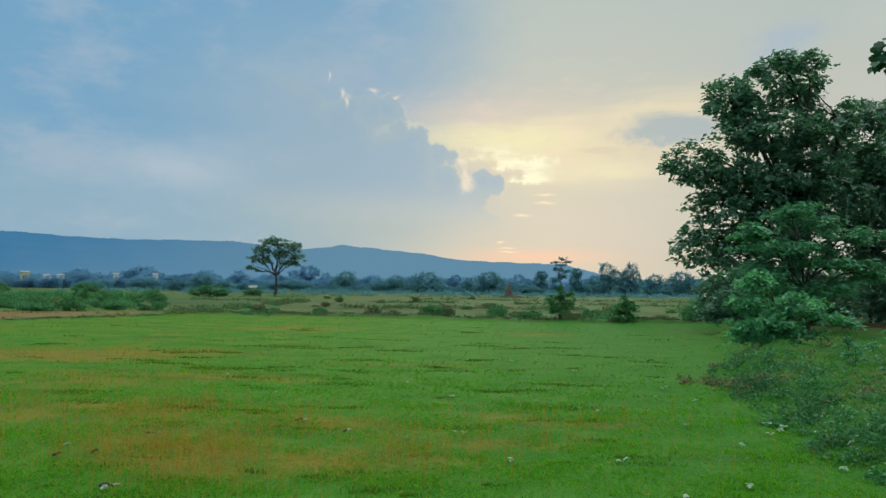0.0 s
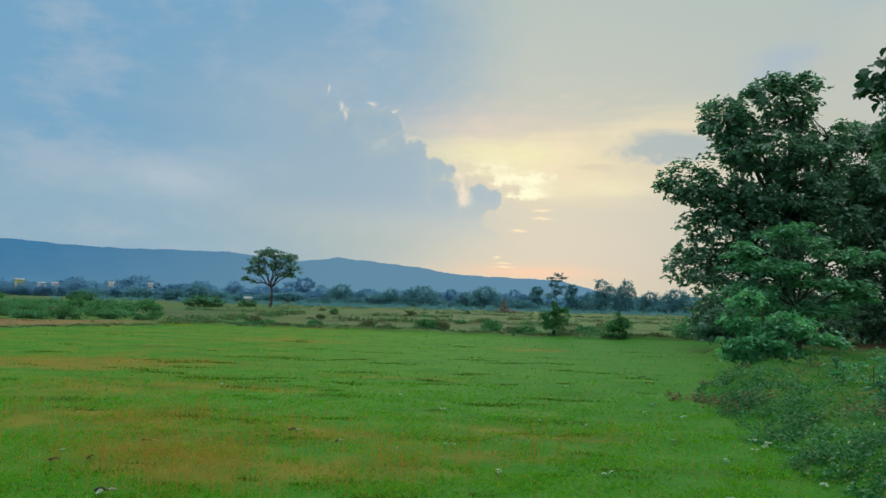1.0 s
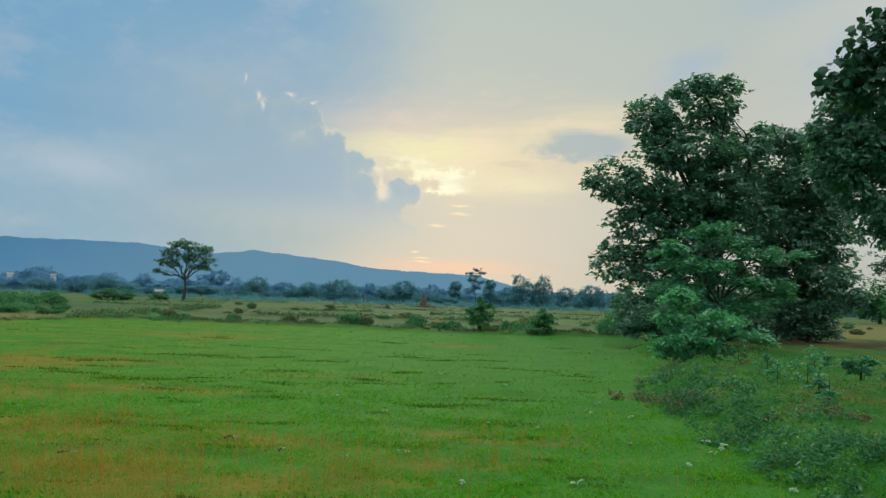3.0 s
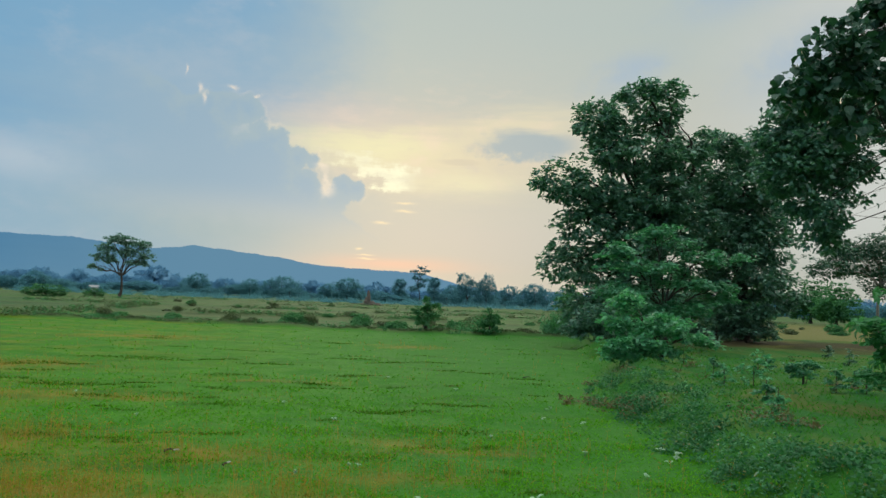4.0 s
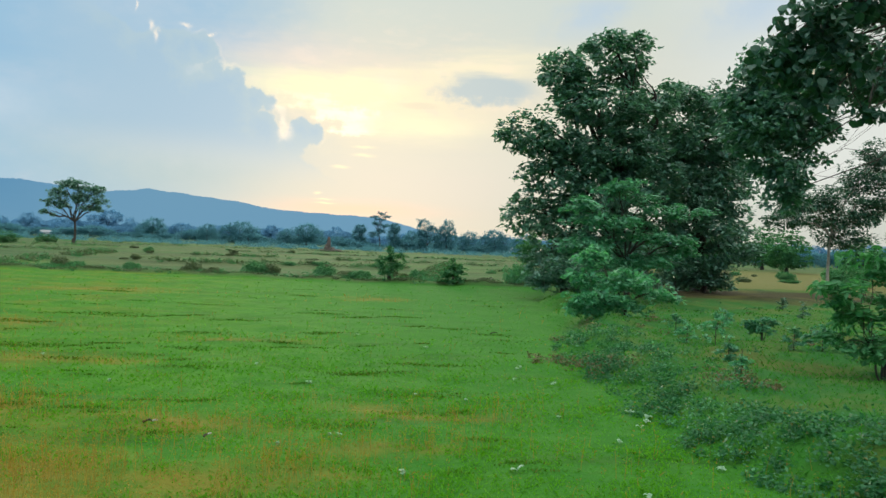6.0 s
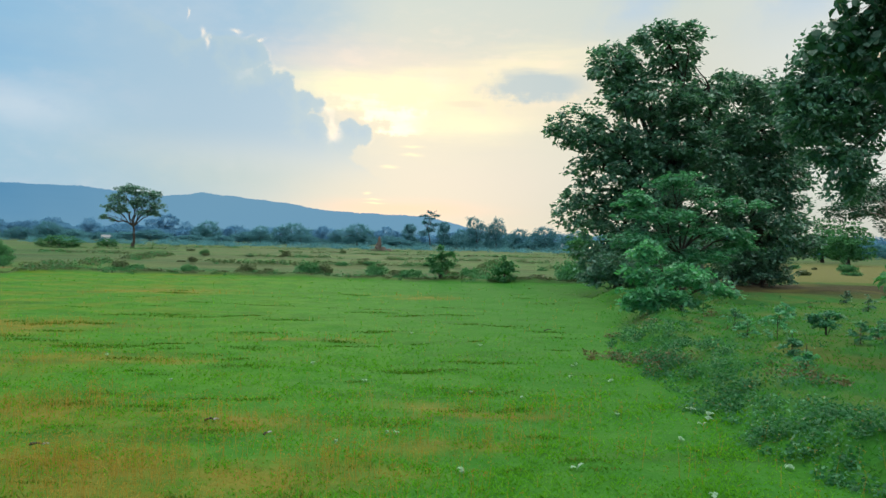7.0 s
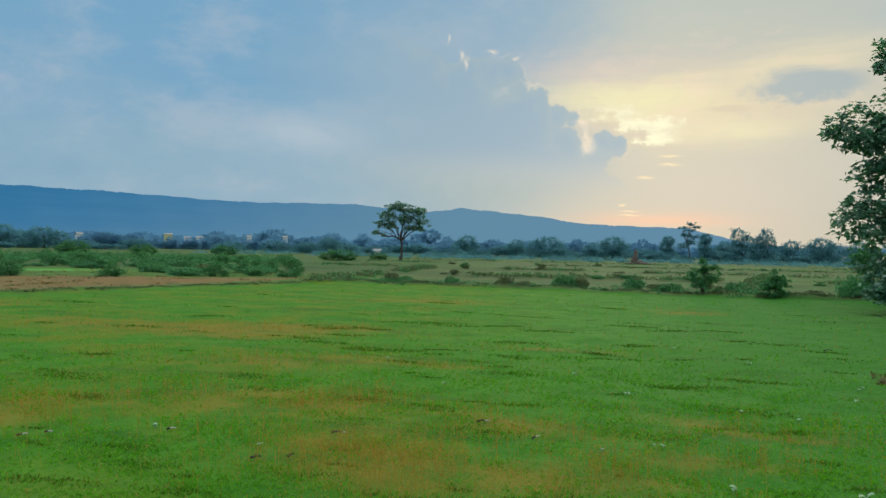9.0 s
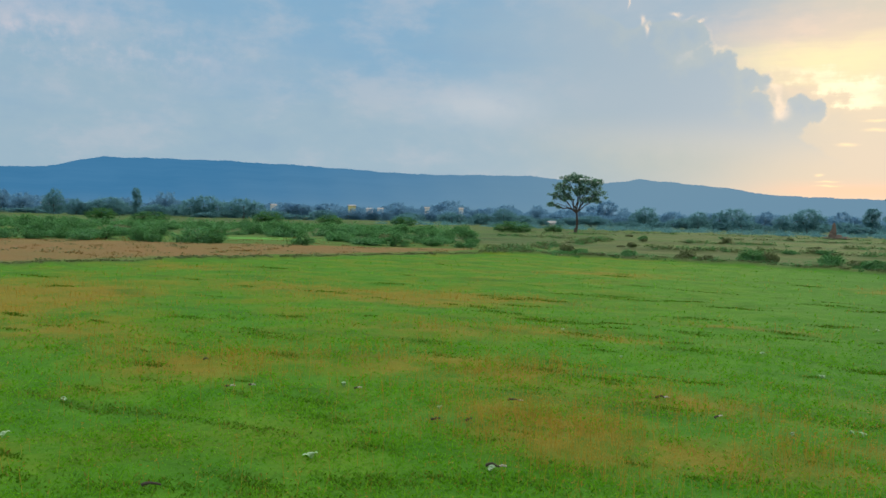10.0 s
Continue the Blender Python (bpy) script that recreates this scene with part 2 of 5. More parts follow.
LEAF_COPSE_HAZE = leaf_material("copse_leaf_haze", (0.092, 0.250, 0.325), (0.102, 0.265, 0.335), (0.112, 0.280, 0.340), 0.55, 1.0, sheen=0.0, glow=(1.0, 1.05, 0.9))
LEAF_MEADOW = leaf_material("meadow_bush_leaf", (0.060, 0.19, 0.105), (0.085, 0.25, 0.135), (0.13, 0.33, 0.17), 0.4, 0.7, sheen=0.1)
STUBBLE = leaf_material("dry_stubble", (0.15, 0.105, 0.05), (0.19, 0.12, 0.055), (0.23, 0.15, 0.07), 0.3, 0.9, sheen=0.0)
LEAF_SCRUB = leaf_material("scrub_leaf", (0.050, 0.165, 0.080), (0.072, 0.220, 0.102), (0.10, 0.27, 0.12), 0.35, 0.7, sheen=0.1)
LEAF_OLIVE = leaf_material("olive_leaf", (0.075, 0.11, 0.05), (0.10, 0.15, 0.065), (0.14, 0.19, 0.08), 0.2)
WEED = leaf_material("weed_leaf", (0.024, 0.120, 0.048), (0.040, 0.170, 0.070), (0.13, 0.35, 0.18), 0.38, 0.5, (0.20, 0.19, 0.07), 0.012)
WEED_DRY = leaf_material("dry_weed_leaf", (0.09, 0.10, 0.045), (0.17, 0.12, 0.07), (0.10, 0.19, 0.08), 0.3)
GRASS = leaf_material("grass_blade", (0.070, 0.245, 0.013), (0.092, 0.280, 0.017), (0.135, 0.32, 0.025), 0.5, 0.85, (0.22, 0.20, 0.05), 0.02, 0.08)
STRAW = leaf_material("dry_seed_grass", (0.28, 0.165, 0.040), (0.34, 0.205, 0.052), (0.40, 0.27, 0.085), 0.5, 0.8, sheen=0.0)
PALE = leaf_material("pale_leaf", (0.22, 0.38, 0.24), (0.32, 0.48, 0.34), (0.46, 0.58, 0.47), 0.25)

# dry patches of the turf: middle, half widths
PATCHES = ((-7.4, 4.9, 1.5, 0.9), (-5.0, 6.4, 2.2, 0.8), (-11.7, 14.4, 4.0, 1.6), (-10.6, 6.0, 1.8, 1.0), (-1.7, 3.9, 1.4, 0.7), (-1.1, 6.3, 1.3, 0.6), (-6.2, 9.5, 1.8, 1.0),
           (-3.5, 7.2, 1.3, 0.6), (-7.1, 15.6, 2.4, 1.2), (-17.0, 11.0, 3.0, 2.5), (-6.9, 26.6, 3.0, 2.2), (-20.0, 18.0, 3.0, 1.4), (-8.6, 13.5, 1.6, 1.2), (-15.8, 9.5, 2.4, 1.6), (2.2, 25.0, 1.6, 1.0), (1.0, 7.2, 0.7, 0.4),
           (-2.4, 4.9, 1.2, 0.6), (-14.0, 7.5, 2.5, 1.5), (-0.2, 4.3, 0.9, 0.45), (1.0, 5.2, 0.8, 0.35), (2.0, 6.6, 0.9, 0.3), (-3.4, 10.6, 1.8, 0.5), (-1.0, 13.2, 1.4, 0.4))

# soil and turf; zones follow the plan of the fields
SOIL, bs = material("field_turf")
p, x, y, z = place()
g1, g2, g3 = fbm(p, 0.22, 4.0), fbm(p, 1.3, 5.0, 0.6), fbm(p, 9.0, 6.0, 0.65)
strip = fbm(vec(x * 0.25, y * 1.2), 1.0, 4.0)
wobble = (g2 - 0.5) * 2.2
turf = mix(smooth(0.35, 0.65, g2), (0.030, 0.138, 0.010), (0.050, 0.175, 0.013))
turf = mix(smooth(0.42, 0.68, fbm(p, 0.6, 5.0, 0.6)) * (0.06 + smooth(0.0, -9.0, x) * 0.75), turf, (0.125, 0.15, 0.012))
turf = mix(smooth(-3.0, 5.0, x) * 0.6, turf, (0.020, 0.130, 0.018))
turf = mix(smooth(0.45, 0.75, g3), turf, (0.028, 0.13, 0.010))
turf = mix(smooth(0.52, 0.70, strip) * 0.5, turf, (0.028, 0.085, 0.012))
bare = (x - x) + 0.0
for q in PATCHES:
    bare = bare + blob(x, y, *q)
bare = smooth(0.12, 1.2, bare * (0.42 + smooth(0.32, 0.70, g2) * 0.8) + (g1 - 0.5) * 0.6 + (g3 - 0.5) * 0.4)
turf = mix(bare * 0.66, turf, mix(g3, (0.175, 0.135, 0.022), (0.21, 0.125, 0.024)))
# stubble land past the bund, with green strips
beyond = mix(smooth(0.40, 0.62, fbm(vec(x * 0.05, y * 0.16), 1.0, 4.0)), (0.072, 0.104, 0.040), (0.032, 0.088, 0.030))
beyond = mix(smooth(0.45, 0.60, fbm(vec(x * 0.02, y * 0.10, 7.0), 1.0, 2.0)) * 0.7, beyond, (0.05, 0.125, 0.03))
beyond = mix(smooth(0.5, 0.7, g2) * 0.6, beyond, (0.075, 0.09, 0.036))
beyond = mix(smooth(0.54, 0.62, fbm(vec(x * 0.05, y * 0.40), 1.0, 3.0)) * 0.8, beyond, (0.030, 0.060, 0.022))
red = mix(smooth(0.35, 0.75, g1 * 0.6 + g2 * 0.4), (0.165, 0.108, 0.048), (0.120, 0.112, 0.042))
# west edge of the turf runs from (-24, 14) to (-16, 38)
west = smooth(-0.5, 0.5, (x + 28.7) - y * 0.333 + wobble * 0.5)
north = smooth(36.9, 36.3, y + x * 0.13 + wobble * 0.25)
# fallow strip along the west edge, a bright sown plot behind it
fallow = smooth(0.8, -0.8, y - 42.0 - (x + 20.0) * 0.54 + wobble) * smooth(-1.5, -4.0, (x + 28.7) - y * 0.333 + wobble * 0.6) * smooth(-14.0, -18.0, x)
far_land = mix(smooth(-10.0, -16.0, x) * smooth(56.0, 46.0, y), beyond, (0.060, 0.125, 0.030))
far_land = mix(fallow, far_land, red)
far_land = mix(blob(x * 0.76 + y * 0.65, y * 0.76 - x * 0.65, 0.4, 57.5, 4.5, 2.2) * 0.9, far_land, (0.085, 0.30, 0.060))
far_land = mix(smooth(10.0, 15.0, x + wobble * 2.0) * smooth(120.0, 85.0, y) * smooth(0.30, 0.42, x / y) * 0.85, far_land, mix(g2, (0.15, 0.125, 0.04), (0.10, 0.12, 0.04)))
land = mix(west * north, far_land, turf)
# shaded bank; bare earth under the trees has grove shadow in its colour
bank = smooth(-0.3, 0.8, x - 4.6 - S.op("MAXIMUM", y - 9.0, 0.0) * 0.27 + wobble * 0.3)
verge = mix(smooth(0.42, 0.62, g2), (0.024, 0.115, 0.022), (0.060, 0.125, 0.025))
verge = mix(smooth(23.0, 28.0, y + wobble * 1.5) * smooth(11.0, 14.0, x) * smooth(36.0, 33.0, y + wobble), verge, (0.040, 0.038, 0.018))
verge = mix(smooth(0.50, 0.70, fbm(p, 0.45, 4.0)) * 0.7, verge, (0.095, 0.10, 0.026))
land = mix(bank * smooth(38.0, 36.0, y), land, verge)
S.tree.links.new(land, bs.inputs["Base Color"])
bs.inputs["Roughness"].default_value, bs.inputs["Specular IOR Level"].default_value = 0.95, 0.1
relief(bs, g3 + g2, 0.7, 0.06)

# distance haze painted as blue emission, paler eastwards and at the foot
HILL, bh = material("hill_haze_emission")
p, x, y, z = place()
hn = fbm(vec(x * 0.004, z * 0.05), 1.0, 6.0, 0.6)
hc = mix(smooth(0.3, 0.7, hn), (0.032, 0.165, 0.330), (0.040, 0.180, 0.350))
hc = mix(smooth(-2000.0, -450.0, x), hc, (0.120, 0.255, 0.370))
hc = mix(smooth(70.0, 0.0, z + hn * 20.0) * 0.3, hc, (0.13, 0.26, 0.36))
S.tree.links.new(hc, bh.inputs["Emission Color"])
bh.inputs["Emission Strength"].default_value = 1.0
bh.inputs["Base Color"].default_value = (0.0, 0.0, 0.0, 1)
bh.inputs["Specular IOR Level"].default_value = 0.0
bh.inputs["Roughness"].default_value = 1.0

WALL_WHITE = plain("limewash", (0.42, 0.47, 0.52), (0.56, 0.62, 0.66), 3.0, 0.9, 0.2, 0.01)
WALL_YELLOW = plain("yellow_wash", (0.38, 0.40, 0.20), (0.48, 0.50, 0.27), 3.0, 0.9, 0.2, 0.01)
ROOF = plain("roof_tile", (0.20, 0.22, 0.24), (0.28, 0.30, 0.32), 4.0, 0.9, 0.4, 0.03)
DARK = plain("dark_opening", (0.02, 0.02, 0.02), (0.035, 0.03, 0.03), 3.0, 0.8)
MOUND = plain("termite_earth", (0.080, 0.068, 0.062), (0.115, 0.093, 0.082), 3.0, 0.95, 0.9, 0.08)
STICK = plain("dark_stick", (0.02, 0.018, 0.016), (0.06, 0.05, 0.04), 20.0, 0.9, 0.5, 0.004)
STONE = plain("pale_wood", (0.28, 0.29, 0.27), (0.44, 0.45, 0.41), 14.0, 0.85, 0.5, 0.005)

# ---- mesh helpers ----


def link(name, data, mat, parent=None, label=""):
    if mat and not data.materials:
        data.materials.append(mat)
    ob = new(name, data)
    if parent:
        ob.parent = parent
    return tagged(ob, label)


def part(name, bm, mat, parent, label=""):
    me = bpy.data.meshes.new(name)
    bm.to_mesh(me)
    bm.free()
    return link(name, me, mat, parent, label)


def root(name, at, label, category, group="", turn=0.0, size=1.0):
    e = new(name)
    e.empty_display_size = 0.2
    e.matrix_basis = pose(*at, 0, 0, turn) @ Matrix.Scale(size, 4)
    return tagged(e, label, category, group)


def soup(name, verts, faces):
    """A mesh from arrays of corners and triangles."""
    me = bpy.data.meshes.new(name)
    verts, faces = np.asarray(verts, np.float32), np.asarray(faces, np.int32)
    me.vertices.add(len(verts))
    me.vertices.foreach_set("co", verts.ravel())
    me.loops.add(faces.size)
    me.loops.foreach_set("vertex_index", faces.ravel())
    me.polygons.add(len(faces))
    me.polygons.foreach_set("loop_start", np.arange(0, faces.size, faces.shape[1], dtype=np.int32))
    me.polygons.foreach_set("loop_total", np.full(len(faces), faces.shape[1], np.int32))
    me.update(calc_edges=True)
    me.validate()
    return me


def unit(v):
    return v / np.maximum(np.linalg.norm(v, axis=-1, keepdims=True), 1e-6)


def leaves(rng, centres, length, width=0.55, droop=0.3, out=None, flat=0.0, oval=False):
    """Folded, pointed leaves at the centres: corners and triangles."""
    n = len(centres)
    along = rng.normal(size=(n, 3))
    if out is not None:
        along = unit(along) + out * 0.9
    along[:, 2] = along[:, 2] * (1 - flat) - droop
    along = unit(along)
    side = rng.normal(size=(n, 3))
    side[:, 2] *= 1 - flat
    side = unit(np.cross(along, unit(np.cross(side, along))))
    up = np.cross(along, side)
    ln = (length * rng.uniform(0.6, 1.3, n))[:, None]
    w = ln * width * 0.5
    a, d = centres - along * ln * 0.5, centres + along * ln * 0.5 - up * ln * 0.06
    if oval:
        v, i = [a], np.arange(n)[:, None] * 6
        for s, q, r in ((1, -0.2, 0.9), (1, 0.2, 0.85)):
            v.append(centres + along * ln * q + side * w * r + up * w * 0.25)
        v.append(d)
        for s, q, r in ((1, 0.2, 0.85), (1, -0.2, 0.9)):
            v.append(centres + along * ln * q - side * w * r + up * w * 0.25)
        f = np.stack([i + [0, 1, 2], i + [0, 2, 3], i + [0, 3, 4], i + [0, 4, 5]], 1).reshape(-1, 3)
        return np.stack(v, 1).reshape(-1, 3), f
    m = centres - along * ln * 0.05
    b, c = m + side * w + up * w * 0.35, m - side * w + up * w * 0.35
    v = np.stack([a, b, d, c], 1).reshape(-1, 3)
    i = np.arange(n)[:, None] * 4
    f = np.stack([i + [0, 1, 2], i + [0, 2, 3]], 1).reshape(-1, 3)
    return v, f


def tube(points, radii, sides=7):
    """A tapered, bent limb: corners and quads."""
    points = np.asarray(points, float)
    v, f = [], []
    for k, (q, r) in enumerate(zip(points, radii)):
        t = unit((points[min(k + 1, len(points) - 1)] - points[max(k - 1, 0)])[None])[0]
        u = unit(np.cross(t, [0.31, 0.95, 0.05])[None])[0]
        w = np.cross(t, u)
        for s in range(sides):
            a = 2 * math.pi * s / sides
            v.append(q + (u * math.cos(a) + w * math.sin(a)) * r)
    for k in range(len(points) - 1):
        for s in range(sides):
            n = (s + 1) % sides
            f.append((k * sides + s, k * sides + n, (k + 1) * sides + n, (k + 1) * sides + s))
    return v, f


def limb(rng, a, b, ra, rb, steps=6, bend=0.08, sides=7):
    a, b = np.asarray(a, float), np.asarray(b, float)
    far = np.linalg.norm(b - a)
    wob = np.cumsum(rng.normal(size=(steps + 1, 3)) * far * bend / math.sqrt(steps), 0)
    s = np.linspace(0, 1, steps + 1)[:, None]
    wob -= wob[0] * (1 - s) + wob[-1] * s
    rise = np.array([0, 0, far * 0.10]) * np.sin(s * math.pi)
    pts = a * (1 - s) + b * s + wob + rise
    return pts, tube(pts, (ra * (1 - s) + rb * s)[:, 0], sides)


def joined(pieces):
    v, f, n = [], [], 0
    for a, b in pieces:
        v.extend(a)
        f.extend(tuple(i + n for i in q) for q in b)
        n += len(a)
    return v, f


def crown_points(rng, clumps, twigs, per, spread, hollow=0.55, puff=0.42):
    """Leaf places in twig bunches that fill the clumps, thicker near their skins; also each one's way outwards, and the bunches."""
    clumps = np.array(clumps, float)
    share = (clumps[:, 3] * clumps[:, 4] * clumps[:, 5]) ** 0.667
    pick = rng.choice(len(clumps), twigs, p=share / share.sum())
    way = unit(rng.normal(size=(twigs, 3)))
    rad = hollow + (0.96 - hollow) * rng.random(twigs) ** 0.7
    lobes = 1 + 0.16 * np.sin(way[:, 0] * 7 + pick) * np.sin(way[:, 1] * 6 + 2 * pick) + 0.10 * np.sin(way[:, 2] * 11 + pick)
    mid = clumps[pick, :3] + way * clumps[pick, 3:] * (rad * lobes)[:, None]
    ball = unit(rng.normal(size=(twigs * per, 3))) * rng.random((twigs * per, 1)) ** 0.45
    size = np.repeat(rng.uniform(0.6, 1.25, (twigs, 1)), per, 0)
    at = np.repeat(mid, per, 0) + ball * size * np.array([1, 1, puff]) * spread
    at[:, 2] -= 0.25 * spread * (ball[:, 0] ** 2 + ball[:, 1] ** 2)
    return at, np.repeat(way, per, 0), mid


def tree(name, label, base, clumps, fork, radius, twigs, per, leaf, mats, seed, category="tree", group="", spread=None,
         droop=0.2, width=0.55, hollow=0.5, flat=0.72, stems=1, bunch_limbs=3, trunk_label="", oval=False, puff=0.42):
    """A tree with its trunk, limbs and crown; clumps are (x, y, z, rx, ry, rz) round its foot."""
    rng = np.random.default_rng(seed)
    t = root(name, base, label, category, group)
    leaf_mat, bark = mats
    at, out_way, mids = crown_points(rng, clumps, twigs, per, spread or leaf * 1.6, hollow, puff)
    forks, trunks = [], []
    for s in range(stems):
        lean = rng.normal(size=2) * ((0.01 if trunk_label else 0.08) * fork if stems == 1 else 0.45 * fork / 2)
        top = np.array([lean[0], lean[1], fork])
        foot = np.array([lean[0] * 0.25, lean[1] * 0.25, -0.15]) if stems > 1 else np.array([0, 0, -0.15])
        pts, tb = limb(rng, foot, top, radius, radius * 0.62, 7, 0.05, 9)
        flare = tube([foot, foot + [0, 0, 0.25 + radius], foot + [0, 0, 0.5 + radius * 2]], [radius * 1.7, radius * 1.2, radius * 0.9], 9)
        trunks += [tb, flare]
        forks.append(top)
    v, f = joined(trunks)
    me = bpy.data.meshes.new("trunk")
    me.from_pydata([tuple(q) for q in v], [], f)
    link("trunk", me, bark, t, trunk_label)
    for c in clumps:
        c0 = np.array(c[:3], float)
        start = min(forks, key=lambda q: np.linalg.norm(q - c0))
        pts, tb = limb(rng, start, c0, radius * 0.5, radius * 0.16, 6, 0.12, 6)
        limbs = [tb]
        near = mids[np.argsort(((mids - c0) ** 2).sum(1))[: max(4, len(mids) // len(clumps))]]
        for k in range(bunch_limbs * 3):
            end = near[rng.integers(len(near))]
            limbs.append(limb(rng, pts[rng.integers(2, len(pts))], end, radius * 0.13, radius * 0.03, 4, 0.15, 4)[1])
        v, f = joined(limbs)
        me = bpy.data.meshes.new("branch")
        me.from_pydata([tuple(q) for q in v], [], f)
        link("branch", me, bark, t)
    v, f = leaves(rng, at, leaf, width, droop, out_way, flat, oval)
    link("crown", soup("crown", v, f), leaf_mat, t)
    return t

# ---- ground ----


def edge_x(y):
    """East edge of the turf."""
    return 4.4 + 0.27 * np.maximum(y - 9.0, 0.0) + 0.25 * np.sin(y * 0.9)


def step(a, b, q):
    s = np.clip((q - a) / (b - a), 0, 1)
    return s * s * (3 - 2 * s)


def bund(x, y, ax, ay, bx, by, half, high):
    """A low earth bank along a line."""
    ux, uy = bx - ax, by - ay
    s = np.clip(((x - ax) * ux + (y - ay) * uy) / (ux * ux + uy * uy), 0, 1)
    far = np.hypot(x - ax - s * ux, y - ay - s * uy)
    return high * np.exp(-((far / half) ** 2))


BUNDS = ((-16, 39.3, 13, 35.5, 0.55, 0.20), (-16.6, 39.0, -24.4, 14, 0.5, 0.14), (-24, 14, -27, 2, 0.5, 0.12), (-14, 55, 30, 57, 0.6, 0.16),
         (-30, 76, 40, 74, 0.7, 0.14), (6, 38, 14, 74, 0.6, 0.2), (-36, 100, 60, 98, 0.9, 0.14), (-16, 38, -18, 76, 0.5, 0.16), (-60, 128, 60, 126, 1.0, 0.12))


def ground_z(x, y):
    x, y = np.asarray(x, float), np.asarray(y, float)
    z = 0.022 * np.sin(x * 1.9 + 0.8 * np.sin(y * 0.7)) * np.sin(y * 2.3 + x * 0.3) + 0.03 * np.sin(x * 0.35 + 1) * np.sin(y * 0.5)
    z = z + 0.012 * np.sin(x * 6.1 + np.sin(y * 3)) * np.sin(y * 7.7 + 2 * np.sin(x * 2.1))
    e = x - edge_x(y)
    bank = step(-0.15, 0.9, e) * (0.30 + 0.08 * np.sin(y * 1.3) * np.sin(x * 0.9)) * step(40, 36, np.maximum(y, 36.0) * 1.0)
    bank = bank + 0.12 * np.exp(-(((e - 0.9) / 0.6) ** 2)) * (0.6 + 0.4 * np.sin(y * 2.1)) * (y < 34)
    z = z + bank
    for b in BUNDS:
        z = z + bund(x, y, *b) * (0.8 + 0.25 * np.sin(x * 1.7) + 0.2 * np.sin(y * 1.3 + x * 0.6))
    return z


def lines(lo, hi, fine, edge):
    """Grid lines, fine from lo to hi and ever wider out to the horizon."""
    mid, far, w, q = list(np.arange(lo, hi, fine)), [], fine, 0.0
    while q < edge:
        w *= 1.16
        q += w
        far.append(q)
    far = np.array(far)
    return np.concatenate([(lo - far)[::-1], mid, hi + far])


gx, gy = lines(-26.0, 14.0, 0.14, 5200.0), lines(-1.0, 44.0, 0.14, 5200.0)
mx, my = np.meshgrid(gx, gy)
mz = ground_z(mx, my)
nx, ny = len(gx), len(gy)
idx = np.arange(nx * ny).reshape(ny, nx)
quads = np.stack([idx[:-1, :-1], idx[:-1, 1:], idx[1:, 1:], idx[1:, :-1]], -1).reshape(-1, 4)
me = soup("ground", np.stack([mx, my, mz], -1).reshape(-1, 3), quads)
me.shade_smooth()
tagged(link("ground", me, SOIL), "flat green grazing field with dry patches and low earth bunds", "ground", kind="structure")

# ---- hills on the horizon ----
RIDGE = ((-75, 2.2), (-62, 2.3), (-54, 2.45), (-51.9, 2.6), (-48.5, 3.4), (-41.6, 3.5), (-35.8, 3.4), (-26.9, 3.0), (-19.1, 3.1), (-16.5, 2.85),
         (-13.8, 2.62), (-12.4, 2.75), (-11.1, 3.02), (-9.8, 2.85), (-7.6, 2.68), (-5.2, 2.45), (-3.2, 2.1), (-0.4, 1.9), (1.5, 1.87), (5.1, 1.75), (8.1, 1.0), (11, 0.5), (30, 0.35), (60, 0.4))
rng = np.random.default_rng(4)
hv, hf = [], []
azs = np.arange(-75, 60, 0.10)
top = np.interp(azs, [a for a, e in RIDGE], [e for a, e in RIDGE])
top = top + 0.035 * np.sin(azs * 2.3) * np.sin(azs * 0.9) + rng.normal(size=len(azs)) * 0.014
for k, (a, e) in enumerate(zip(azs, top)):
    for s in range(9):
        q = s / 8
        far = 3000 - 700 * (1 - q) + 60 * math.sin(a * 1.7 + q * 4)
        hv.append((math.sin(radians(a)) * far, math.cos(radians(a)) * far, -6 + (far * math.tan(radians(e)) + 8) * q ** 0.9))
    if k:
        for s in range(8):
            i = k * 9 + s
            hf.append((i - 9, i, i + 1, i - 8))
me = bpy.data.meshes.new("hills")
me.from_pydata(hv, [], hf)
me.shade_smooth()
tagged(link("hills", me, HILL), "long wooded hill ridge, evening haze painted in as blue glow", "hill", kind="structure")

# ---- grove on the bank ----
GROVE = "trees on the bank"


def stand(x, y):
    return (x, y, float(ground_z(x, y)))


